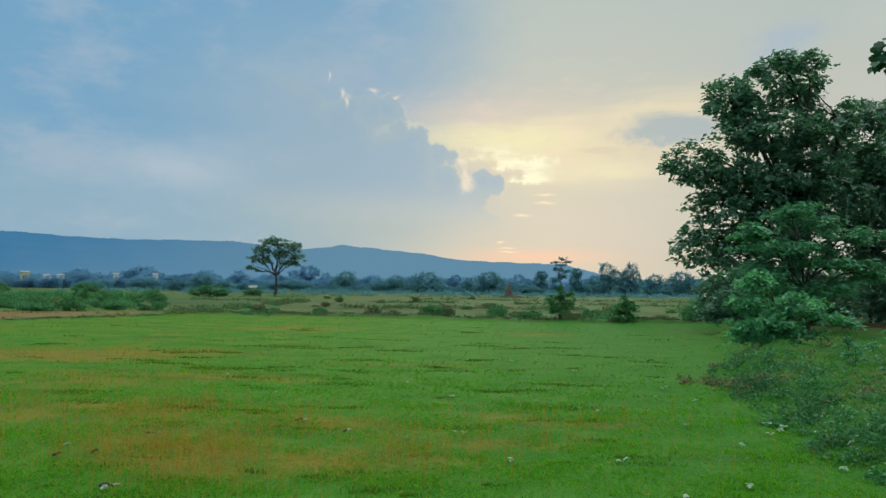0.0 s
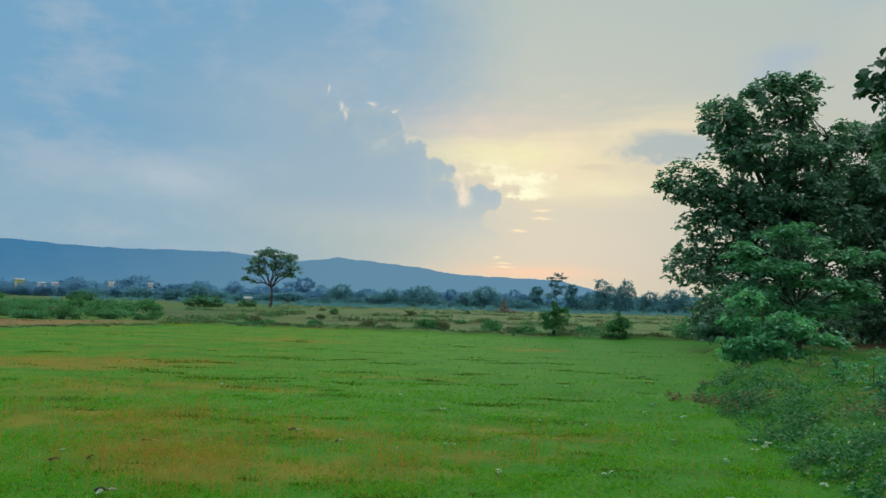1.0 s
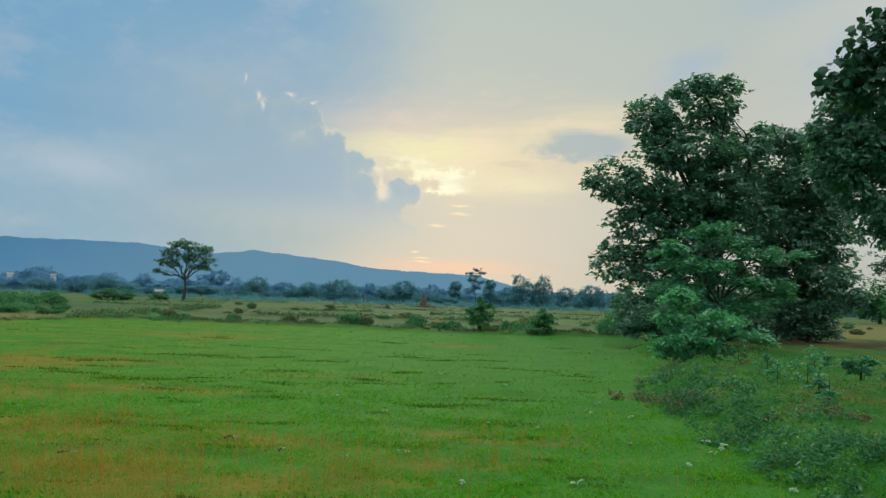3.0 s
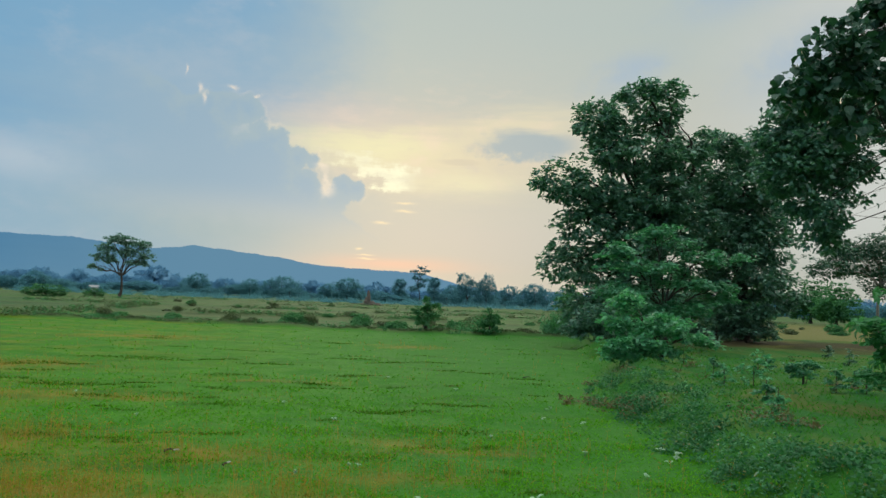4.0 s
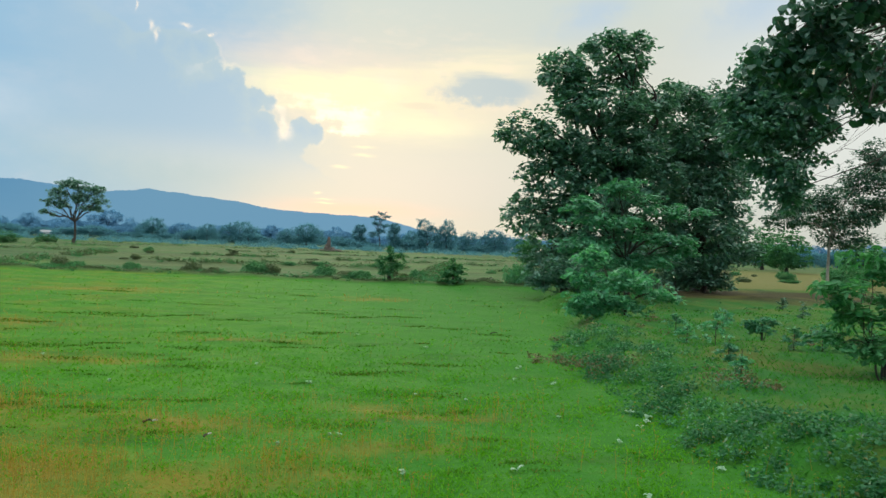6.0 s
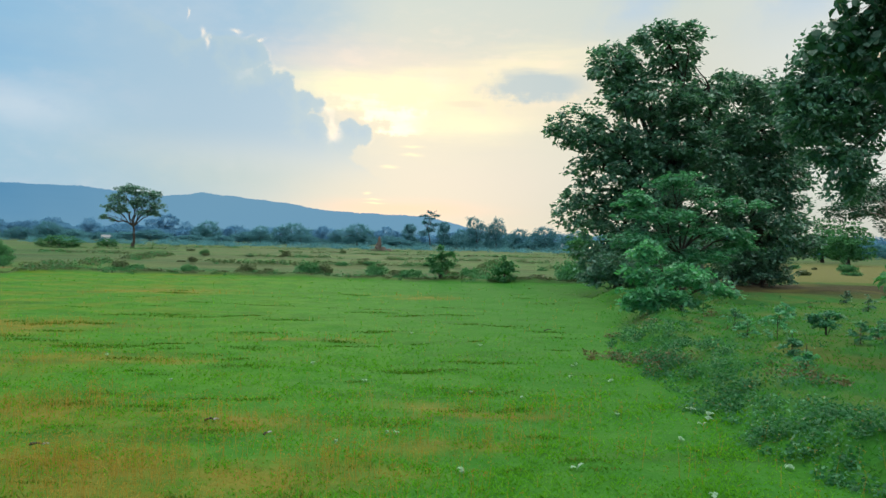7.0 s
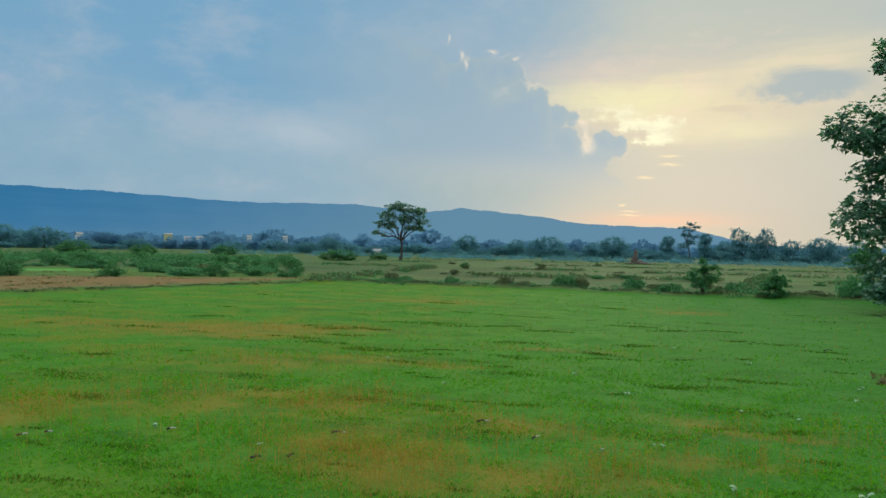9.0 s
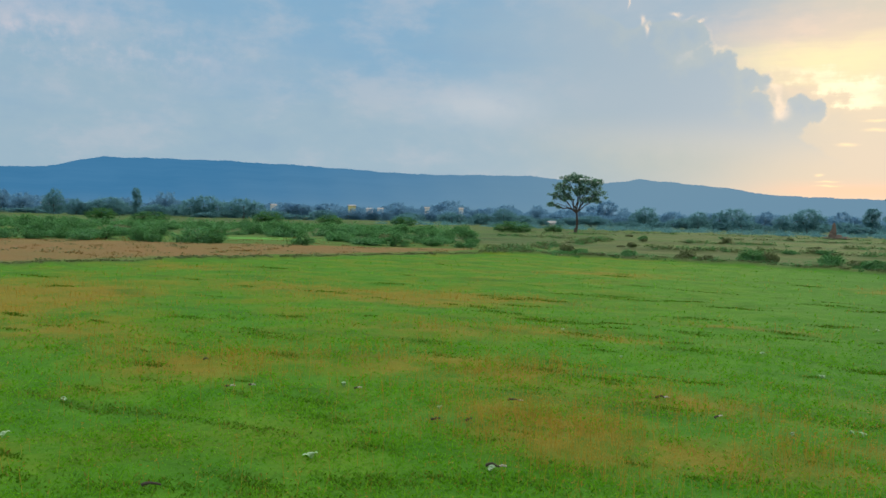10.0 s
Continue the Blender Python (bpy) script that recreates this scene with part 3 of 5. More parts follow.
tree("tree", "tall dark-leaved tree with a broad uneven crown on the bank", stand(14.0, 31.0),
     [(-1.2, -1.5, 10.15, 1.7, 1.6, 0.85), (-3.6, -1.5, 9.15, 1.15, 1.1, 1.1), (-2.05, -1.5, 7.75, 2.5, 2.1, 0.85), (-5.05, -1.5, 6.5, 1.4, 1.3, 1.0), (-3.5, -1.5, 6.4, 1.3, 1.2, 0.55), (0.6, -1.5, 8.5, 1.25, 1.2, 0.8),
      (-1.0, -1.5, 6.0, 2.25, 2.0, 1.05), (-3.9, -1.5, 4.9, 1.4, 1.2, 0.95), (-4.55, -1.5, 3.15, 1.3, 1.1, 1.15), (-4.1, -1.5, 1.4, 1.1, 1.0, 0.9), (-1.7, -1.3, 3.8, 2.3, 2.0, 1.2), (-1.4, -1.3, 1.9, 2.2, 1.8, 0.9), (-2.6, -1.3, 8.6, 1.3, 1.2, 0.8), (-0.2, -1.3, 7.2, 1.7, 1.6, 1.0), (-2.6, -1.3, 5.4, 1.5, 1.4, 0.8), (0.2, -1.2, 5.0, 1.8, 1.6, 1.2), (-3.0, -1.3, 2.6, 1.4, 1.3, 1.0), (-0.9, -1.3, 9.3, 1.2, 1.2, 0.6)],
     2.2, 0.30, 1020, 30, 0.25, (LEAF_DARK, BARK), 11, group=GROVE, spread=0.50, hollow=0.40, puff=0.55, flat=0.60, droop=0.28, width=0.5)
tree("tree", "dense dark-leaved tree with several stems on the bank", stand(18.6, 32.4),
     [(-1.7, -1.4, 8.8, 1.5, 1.4, 0.75), (-0.2, -1.4, 8.2, 1.4, 1.3, 1.0), (-1.2, -1.4, 6.9, 2.3, 2.0, 1.25), (-1.7, -1.4, 4.85, 2.4, 2.1, 1.4), (0.4, -1.4, 4.55, 1.25, 1.3, 1.35), (-0.5, -1.4, 2.6, 2.0, 1.8, 1.5), (1.05, -1.4, 2.4, 0.8, 1.3, 1.5), (-1.0, -1.2, 1.2, 1.7, 1.4, 0.7), (-2.6, -1.2, 6.4, 1.4, 1.3, 1.2), (-2.8, -1.2, 3.4, 1.6, 1.4, 1.3), (-0.6, -1.2, 5.6, 1.6, 1.4, 1.2), (0.9, -1.4, 6.6, 0.7, 0.8, 0.9)],
     1.8, 0.26, 860, 30, 0.24, (LEAF_DARK, BARK), 12, group=GROVE, spread=0.50, hollow=0.35, stems=3, puff=0.55, flat=0.60, droop=0.3, width=0.5)
tree("tree", "young bright green tree with layered leafy branches", stand(10.9, 23.0),
     [(-0.6, -0.5, 3.85, 1.05, 1.0, 0.36), (-1.85, -0.5, 3.25, 0.8, 0.75, 0.3), (0.3, -0.5, 3.5, 0.7, 0.7, 0.22), (-1.05, -0.5, 2.7, 1.7, 1.4, 0.36), (1.35, -0.5, 3.1, 1.25, 1.0, 0.24), (0.8, -0.5, 2.2, 1.55, 1.2, 0.28), (-1.8, -0.5, 1.85, 1.1, 1.0, 0.4), (0.0, -0.5, 1.4, 1.8, 1.4, 0.34), (1.7, -0.5, 1.85, 0.6, 0.55, 0.2)],
     1.3, 0.08, 210, 32, 0.21, (LEAF_YOUNG, BARK), 13, group=GROVE, spread=0.46, hollow=0.15, flat=0.88, droop=0.2, puff=0.3, width=0.45)
tree("tree", "broad-leaved tree with hanging dark foliage", stand(17.4, 13.4),
     [(q[0] - 3.8, q[1] - 0.4, *q[2:]) for q in ((-4.0, 0.2, 5.8, 0.58, 0.6, 0.52), (-4.45, 0.2, 5.15, 0.45, 0.45, 0.40), (-3.55, 0.2, 5.1, 1.0, 0.9, 0.78), (-4.15, 0.2, 4.45, 0.8, 0.75, 0.56), (-2.85, 0.2, 4.5, 0.7, 0.65, 0.6), (-3.55, 0.2, 3.7, 0.74, 0.65, 0.48),
                                                (-3.35, 0.2, 3.15, 0.48, 0.45, 0.42), (-2.6, 0.2, 5.8, 1.0, 0.9, 0.8), (-1.0, 0, 6.0, 1.2, 1.1, 1.0), (-3.7, 0.2, 4.8, 0.8, 0.7, 0.6))],
     6.8, 0.06, 800, 24, 0.145, (LEAF_DARK, BARK), 14, group=GROVE, spread=0.30, hollow=0.2, puff=0.6, flat=0.55, droop=0.4, bunch_limbs=2)
tree("tree", "pale-trunked tree with an open spreading crown", stand(30.8, 40.0),
     [(-3.1, 0, 4.5, 1.6, 1.5, 0.7), (-0.4, 0, 5.6, 2.2, 2.0, 1.0), (1.8, 0, 7.0, 1.5, 1.5, 1.3), (0.4, 0, 4.3, 2.6, 2.2, 0.7), (-1.9, 0, 5.2, 1.5, 1.4, 0.6), (2.3, 0, 5.2, 1.6, 1.5, 1.1), (4.0, 0, 7.6, 1.8, 1.8, 1.2), (4.2, 0, 5.6, 1.6, 1.5, 1.0), (2.9, 0, 8.6, 1.4, 1.4, 0.9), (1.0, 0, 3.2, 2.0, 1.6, 0.7)],
     3.4, 0.10, 860, 22, 0.19, (LEAF_SHADE, BARK_PALE), 15, group=GROVE, spread=0.50, hollow=0.2, bunch_limbs=5, trunk_label="pale straight trunk")
OVER = ((-4.55, -0.6, 4.6, 0.55, 0.5, 0.46), (-4.75, -0.6, 4.05, 0.40, 0.36, 0.33), (-4.2, -0.6, 4.15, 0.42, 0.4, 0.36), (-4.47, -0.6, 3.65, 0.20, 0.2, 0.24), (-5.2, -0.6, 4.05, 0.26, 0.26, 0.28), (-4.0, -0.6, 5.1, 0.45, 0.4, 0.42), (-3.3, -0.5, 5.1, 0.8, 0.7, 0.6), (-3.88, -0.6, 3.5, 0.18, 0.18, 0.16), (-2.0, -0.4, 5.4, 1.0, 0.9, 0.8))
overhang = tree("tree", "overhanging tree with large drooping oval leaves", stand(10.6, 6.8), OVER,
     4.8, 0.06, 290, 15, 0.115, (LEAF_LARGE, BARK), 16, group=GROVE, spread=0.20, hollow=0.2, droop=0.6, width=0.78, flat=0.35, oval=True)

tree("bush", "leafy green bush at the edge of the bank", stand(8.15, 16.6),
     [(-0.95, 0, 1.5, 0.46, 0.45, 0.27), (-1.2, 0, 0.98, 0.52, 0.5, 0.28), (-0.1, 0, 1.0, 0.75, 0.65, 0.27), (0.65, 0, 0.68, 0.65, 0.6, 0.2), (-0.8, 0, 0.5, 0.82, 0.75, 0.27), (1.2, 0, 0.55, 0.28, 0.28, 0.12), (-0.2, -0.1, 0.3, 0.7, 0.6, 0.2), (-1.15, -0.1, 0.25, 0.5, 0.5, 0.2)],
     0.3, 0.04, 230, 20, 0.15, (LEAF_BUSH, BARK), 21, "bush", "bushes", 0.25, flat=0.6, hollow=0.2, stems=3, puff=0.5)
sapling_bush = tree("bush", "bushy sapling with pale green drooping leaves", stand(8.8, 8.2),
     [(-0.58, 0, 1.88, 0.34, 0.32, 0.12), (-0.82, 0, 1.38, 0.44, 0.4, 0.10), (-0.4, 0, 1.58, 0.32, 0.3, 0.13), (-0.93, 0, 1.2, 0.34, 0.3, 0.08), (-0.55, 0, 0.98, 0.4, 0.36, 0.16), (-0.8, 0, 0.55, 0.44, 0.4, 0.18), (-0.34, 0, 0.5, 0.36, 0.34, 0.22), (0.2, 0, 1.7, 0.7, 0.6, 0.3), (0.4, 0, 1.1, 0.8, 0.7, 0.35), (0.4, 0, 0.55, 0.8, 0.7, 0.3)],
     0.5, 0.018, 220, 18, 0.13, (LEAF_LIT, BARK), 22, "bush", "bushes", 0.2, hollow=0.15, flat=0.75, stems=3, oval=True, width=0.42, puff=0.35)
tree("bush", "dark low shrub under the grove", stand(10.8, 29.0), [(0, 0, 0.7, 1.2, 1.0, 0.7), (1.2, 0, 0.5, 0.9, 0.8, 0.5)],
     0.3, 0.05, 110, 22, 0.18, (LEAF_DARK, BARK), 23, "bush", "bushes", 0.32, hollow=0.2, stems=3)

for k, (px, py, s) in enumerate(((12.4, 29.6, 1.2), (14.2, 30.0, 1.3), (16.4, 30.6, 1.3), (18.0, 31.0, 1.1), (9.9, 27.0, 0.9))):
    tree("bush", "dark leafy undergrowth at the foot of the grove", stand(px, py), [(0, 0, 0.9 * s, 1.2 * s, 0.9 * s, 0.8 * s), (0.7 * s, 0, 0.5 * s, 0.8 * s, 0.8 * s, 0.5 * s), (-0.8 * s, 0.1, 0.5 * s, 0.8 * s, 0.8 * s, 0.5 * s)],
         0.3, 0.05, 120, 22, 0.18, (LEAF_DARK, BARK), 24 + k, "bush", "bushes", 0.34, hollow=0.2, stems=3)

# ---- lone tree ----
tree("tree", "lone tree with an open rounded crown in the stubble field", (-31.8, 112.8, 0.0),
     [(-2.2, 0, 6.9, 1.5, 1.5, 1.1), (0.2, 0, 8.2, 1.7, 1.6, 0.9), (-1.2, 0, 8.3, 1.3, 1.3, 0.7), (2.4, 0, 7.5, 1.6, 1.5, 0.9), (3.4, 0, 6.0, 1.4, 1.4, 0.7), (0.8, 0, 6.4, 1.5, 1.3, 0.8), (-3.2, 0, 5.6, 1.2, 1.1, 0.6), (-4.2, 0, 4.3, 0.6, 0.6, 0.35), (-2.9, 0, 3.9, 0.6, 0.6, 0.3), (1.4, 0, 5.0, 0.9, 0.9, 0.4), (2.7, 0, 5.1, 1.2, 1.1, 0.5), (-1.5, 0, 5.5, 1.3, 1.2, 0.6)],
     3.0, 0.20, 340, 18, 0.30, (LEAF_LONE, BARK), 31, spread=0.44, hollow=0.3, bunch_limbs=2, flat=0.4, puff=0.7)

# ---- far woods ----
WOODS = "trees of the far tree line"


def woodland(seed, clumps, label, mat):
    return tree("tree", label, (0, 0, 0), clumps, 1.4, 0.22, 330, 15, 0.36, (mat, BARK), seed, group=WOODS, spread=0.60, hollow=0.62, bunch_limbs=1, flat=0.35, puff=0.8)


ROUND = [(0, 0, 4.6, 2.6, 2.6, 2.2), (-1.6, 0, 3.0, 2.0, 2.0, 1.8), (1.8, 0, 3.2, 2.0, 2.0, 2.0), (0, 0, 1.4, 3.2, 2.6, 1.5)]
UNEVEN = [(-1.0, 0, 5.2, 2.0, 2.0, 2.0), (1.5, 0, 4.0, 2.0, 2.0, 1.9), (0.3, 0, 1.9, 3.0, 2.4, 1.9), (-1.8, 0, 2.6, 1.6, 1.6, 1.5)]
BROAD = [(0, 0, 3.4, 3.2, 2.6, 1.9), (-2.6, 0, 2.4, 2.2, 2.0, 1.7), (2.6, 0, 2.6, 2.2, 2.0, 1.8), (0.8, 0, 1.2, 4.0, 2.2, 1.2)]
SLIM = [(0, 0, 6.4, 1.6, 1.6, 1.4), (0.4, 0, 4.4, 2.0, 1.9, 1.7), (-0.4, 0, 2.0, 2.2, 1.9, 1.9)]
SHAPES = ((ROUND, "rounded", 7.4, 6.8), (UNEVEN, "uneven", 7.0, 7.2), (BROAD, "broad", 9.8, 5.3), (SLIM, "slim tall", 4.4, 7.8))
FAR_KINDS = [woodland(41 + k, q[0], f"{q[1]} tree with blue haze painted on, in the far tree line", LEAF_FAR_HAZE) for k, q in enumerate(SHAPES)]
KINDS = [woodland(141 + k, q[0], f"{q[1]} tree with blue-green haze painted on, in front of the far woods", LEAF_COPSE_HAZE) for k, q in enumerate(SHAPES)]
NEAR_KINDS = [woodland(241 + k, q[0], f"{q[1]} low green tree on the waste land", LEAF_SCRUB) for k, q in enumerate(SHAPES[:1])]
rng = np.random.default_rng(7)
placed = set()


def settle(ob, m):
    """The thing itself at its first place m, and a copy at each later one."""
    if ob in placed:
        return copy_thing(ob, m @ Matrix.Diagonal((*(1 / q for q in ob.scale), 1)))
    placed.add(ob)
    ob.matrix_basis = m
    return ob


def wood(kinds, bearing, rise, wide, far):
    """One tree by its bearing, the angle of its top, its width in degrees and its distance."""
    high, across = 2.0 + far * math.tan(radians(rise)), far * radians(wide) * 1.15
    slim = high / across
    kind = (3 if slim > 1.45 else 2 if slim < 0.7 else int(rng.integers(2))) % len(kinds)
    w0, h0 = SHAPES[kind][2:]
    size = across / w0
    m = pose(math.sin(radians(bearing)) * far, -2.3 + math.cos(radians(bearing)) * far, -0.15, 0, 0, rng.uniform(-25, 25) + 180 * int(rng.integers(2)) - bearing) @ Matrix.Diagonal((size, max(size, high / h0 * 0.7), high / h0, 1))
    return settle(kinds[kind], m)


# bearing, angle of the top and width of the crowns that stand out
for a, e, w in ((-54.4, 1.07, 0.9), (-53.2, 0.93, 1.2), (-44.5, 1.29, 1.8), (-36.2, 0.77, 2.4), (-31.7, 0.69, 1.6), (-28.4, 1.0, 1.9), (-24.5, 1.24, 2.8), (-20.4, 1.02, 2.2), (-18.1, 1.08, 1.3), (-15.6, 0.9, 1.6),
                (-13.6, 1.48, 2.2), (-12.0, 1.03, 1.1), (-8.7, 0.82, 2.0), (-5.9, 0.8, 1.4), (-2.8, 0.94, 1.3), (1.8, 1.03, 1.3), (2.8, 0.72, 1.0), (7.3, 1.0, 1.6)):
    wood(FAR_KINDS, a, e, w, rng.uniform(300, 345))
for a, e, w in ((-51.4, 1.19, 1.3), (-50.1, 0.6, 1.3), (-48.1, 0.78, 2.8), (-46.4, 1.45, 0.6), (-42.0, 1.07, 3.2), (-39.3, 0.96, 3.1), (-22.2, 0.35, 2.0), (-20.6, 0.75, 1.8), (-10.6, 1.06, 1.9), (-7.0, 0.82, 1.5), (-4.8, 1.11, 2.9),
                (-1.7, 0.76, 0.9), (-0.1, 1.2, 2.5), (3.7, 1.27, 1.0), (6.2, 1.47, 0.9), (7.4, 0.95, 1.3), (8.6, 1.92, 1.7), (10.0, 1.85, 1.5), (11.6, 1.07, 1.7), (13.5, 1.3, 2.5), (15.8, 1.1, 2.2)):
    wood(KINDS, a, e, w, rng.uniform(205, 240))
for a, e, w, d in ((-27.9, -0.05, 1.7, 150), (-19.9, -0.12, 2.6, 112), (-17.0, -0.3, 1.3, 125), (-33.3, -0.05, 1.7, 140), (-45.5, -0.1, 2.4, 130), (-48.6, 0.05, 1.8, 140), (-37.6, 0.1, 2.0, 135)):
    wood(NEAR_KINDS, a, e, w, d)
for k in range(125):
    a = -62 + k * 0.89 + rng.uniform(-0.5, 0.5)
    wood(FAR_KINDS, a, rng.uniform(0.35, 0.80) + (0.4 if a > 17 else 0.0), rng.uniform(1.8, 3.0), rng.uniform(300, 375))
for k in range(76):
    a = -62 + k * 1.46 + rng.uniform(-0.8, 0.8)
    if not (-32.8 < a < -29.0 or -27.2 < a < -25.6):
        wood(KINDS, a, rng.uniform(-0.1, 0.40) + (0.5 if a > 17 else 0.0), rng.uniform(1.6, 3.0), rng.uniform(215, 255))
tree("tree", "tall thin tree with a flat open top above the tree line", (18.6, 205, 0),
     [(0.3, 0, 9.6, 1.4, 1.4, 0.5), (-1.4, 0, 8.6, 1.3, 1.2, 0.4), (1.6, 0, 8.8, 1.3, 1.2, 0.4), (0.0, 0, 8.0, 2.1, 1.6, 0.4), (-1.0, 0, 6.9, 1.6, 1.4, 0.5), (1.2, 0, 6.4, 1.5, 1.4, 0.6), (0.2, 0, 5.0, 1.9, 1.6, 0.9), (-1.6, 0, 4.0, 1.8, 1.6, 1.0)],
     4.0, 0.16, 300, 16, 0.28, (LEAF_COPSE_HAZE, BARK), 45, spread=0.42, hollow=0.2, puff=0.5, flat=0.6)

for kinds, far in ((FAR_KINDS, 330), (KINDS, 225)):
    for k, ob in enumerate(kinds):
        if ob not in placed:
            settle(ob, pose(math.sin(radians(20 + 3 * k)) * far, math.cos(radians(20 + 3 * k)) * far, -0.15))

# nearer green trees behind the grove
hedge = tree("tree", "dense green tree in the hedge behind the grove", stand(31.0, 66.0), [(0, 0, 3.0, 2.4, 2.0, 1.8), (-1.8, 0, 1.8, 1.8, 1.6, 1.4), (1.8, 0, 2.0, 1.8, 1.6, 1.5), (0, 0, 1.0, 2.6, 1.6, 0.9)],
             1.2, 0.16, 260, 18, 0.32, (LEAF_SCRUB, BARK), 46, group="hedge trees", spread=0.5, hollow=0.3, bunch_limbs=1)
for px, py, s in ((59, 104, 1.2), (67, 99, 1.3), (80, 100, 1.2), (54, 115, 1.3), (63, 118, 1.4), (51, 56, 1.3), (27.5, 74, 0.9), (75, 118, 1.5), (58, 60, 1.5), (24, 80, 0.8)):
    copy_thing(hedge, pose(*stand(px, py), 0, 0, px * 47) @ Matrix.Scale(s, 4))

# ---- shrubs of the fields ----
SHRUBS = "shrubs along the field edge"


def shrub(seed, label, mat, clumps, twigs=150, leaf=0.14):
    return tree("shrub", label, (0, 0, 0), clumps, 0.25, 0.04, twigs, 12, leaf, (mat, BARK), seed, "shrub", SHRUBS, leaf * 2.0, puff=0.8, flat=0.4, hollow=0.45, stems=3, bunch_limbs=1)


SHRUB = [
    shrub(51, "dark green shrub on the grassy bund", LEAF_SCRUB, [(0, 0, 0.75, 0.8, 0.8, 0.6), (0.2, 0, 1.25, 0.45, 0.45, 0.5), (-0.5, 0, 0.6, 0.6, 0.6, 0.45)]),
    shrub(52, "low rounded green shrub beside the field", LEAF_SCRUB, [(0, 0, 0.45, 0.9, 0.8, 0.42), (0.7, 0, 0.35, 0.6, 0.6, 0.32)]),
    shrub(53, "olive brown shrub in the dry grass", LEAF_OLIVE, [(0, 0, 0.4, 0.7, 0.7, 0.4), (-0.5, 0.1, 0.3, 0.5, 0.5, 0.3)]),
    shrub(54, "rounded light green bush on the waste land", LEAF_MEADOW, [(0, 0, 0.5, 1.0, 0.9, 0.5), (0.9, 0, 0.4, 0.7, 0.7, 0.4), (-0.8, 0.1, 0.35, 0.7, 0.7, 0.35)], 170),
    shrub(55, "uneven green bush on the waste land", LEAF_SCRUB, [(0, 0, 0.65, 0.7, 0.7, 0.6), (0.7, 0, 0.4, 0.8, 0.7, 0.4), (-0.7, 0, 0.45, 0.6, 0.6, 0.4), (0.2, 0, 1.1, 0.4, 0.4, 0.35)], 170),
]

def plant(kind, x, y, size, tall=1.0, turn=0.0):
    size *= 0.72
    m = pose(*stand(x, y), 0, 0, turn) @ Matrix.Diagonal((size, size, size * tall, 1))
    return settle(SHRUB[kind], m)


for kind, px, py, size, tall in ((3, 10.9, 37.0, 1.3, 1.3), (1, 1.0, 39.8, 1.0, 1.0), (1, -2.6, 41.5, 0.9, 1.1), (2, -1.9, 41.8, 0.8, 1.2),
                                 (2, -4.8, 41.2, 0.6, 1.0), (2, -5.9, 41.0, 0.9, 1.1), (1, -9.0, 41.0, 0.7, 1.0), (2, -12.9, 42.3, 0.9, 1.0), (1, -12.0, 42.2, 0.7, 0.8), (2, 2.2, 39.6, 0.8, 0.8),
                                 (2, -11.8, 55.3, 0.6, 1.0), (2, -7.7, 83, 0.9, 1.1), (1, 12.8, 39.6, 1.2, 1.2), (1, 14.6, 40.4, 1.4, 1.1), (1, 2.9, 39.0, 0.9, 0.8), (1, 6.1, 40.4, 0.9, 0.9), (2, 9.8, 39.4, 0.9, 0.7)):
    plant(kind, px, py, size, tall, (px * 73) % 360)
rng = np.random.default_rng(9)
for k in range(70):
    px, py = rng.uniform(-26, 60), rng.choice((42, 43, 56, 57, 75, 99)) + rng.uniform(-2, 2)
    plant(int(rng.choice(3, p=[0.05, 0.35, 0.6])), px, py, rng.uniform(0.4, 0.9), rng.uniform(0.5, 0.9), rng.uniform(0, 360))
for px, py, size in ((-34.0, 34.6, 1.5), (-33.0, 35.2, 1.1), (-24.2, 42.0, 1.1), (-27.6, 36.6, 0.9), (-36.0, 33.0, 0.9), (-42.0, 31.5, 1.0)):
    plant(3 if size > 1.2 else 4, px, py, size, 0.9, px * 57)
for k in range(270):
    a = radians(rng.uniform(-61, -23))
    first = (52.8 + 2.3) / (math.cos(a) - 0.54 * math.sin(a))
    far = first + (100 - first) * rng.random() ** 1.3
    u, v = 0.76 * math.sin(a) * far + 0.65 * (math.cos(a) * far - 2.3), 0.76 * (math.cos(a) * far - 2.3) - 0.65 * math.sin(a) * far
    if (abs(u - 0.4) < 5.5 and v < 61.5) or math.sin(math.degrees(a) * 1.9) * math.sin(far * 0.31) > 0.45:
        continue
    plant(int(rng.choice(5, p=[0.10, 0.22, 0.03, 0.30, 0.35])), math.sin(a) * far, -2.3 + math.cos(a) * far, rng.uniform(0.45, 1.05) * (1 + far / 160), rng.uniform(0.5, 0.85), rng.uniform(0, 360))
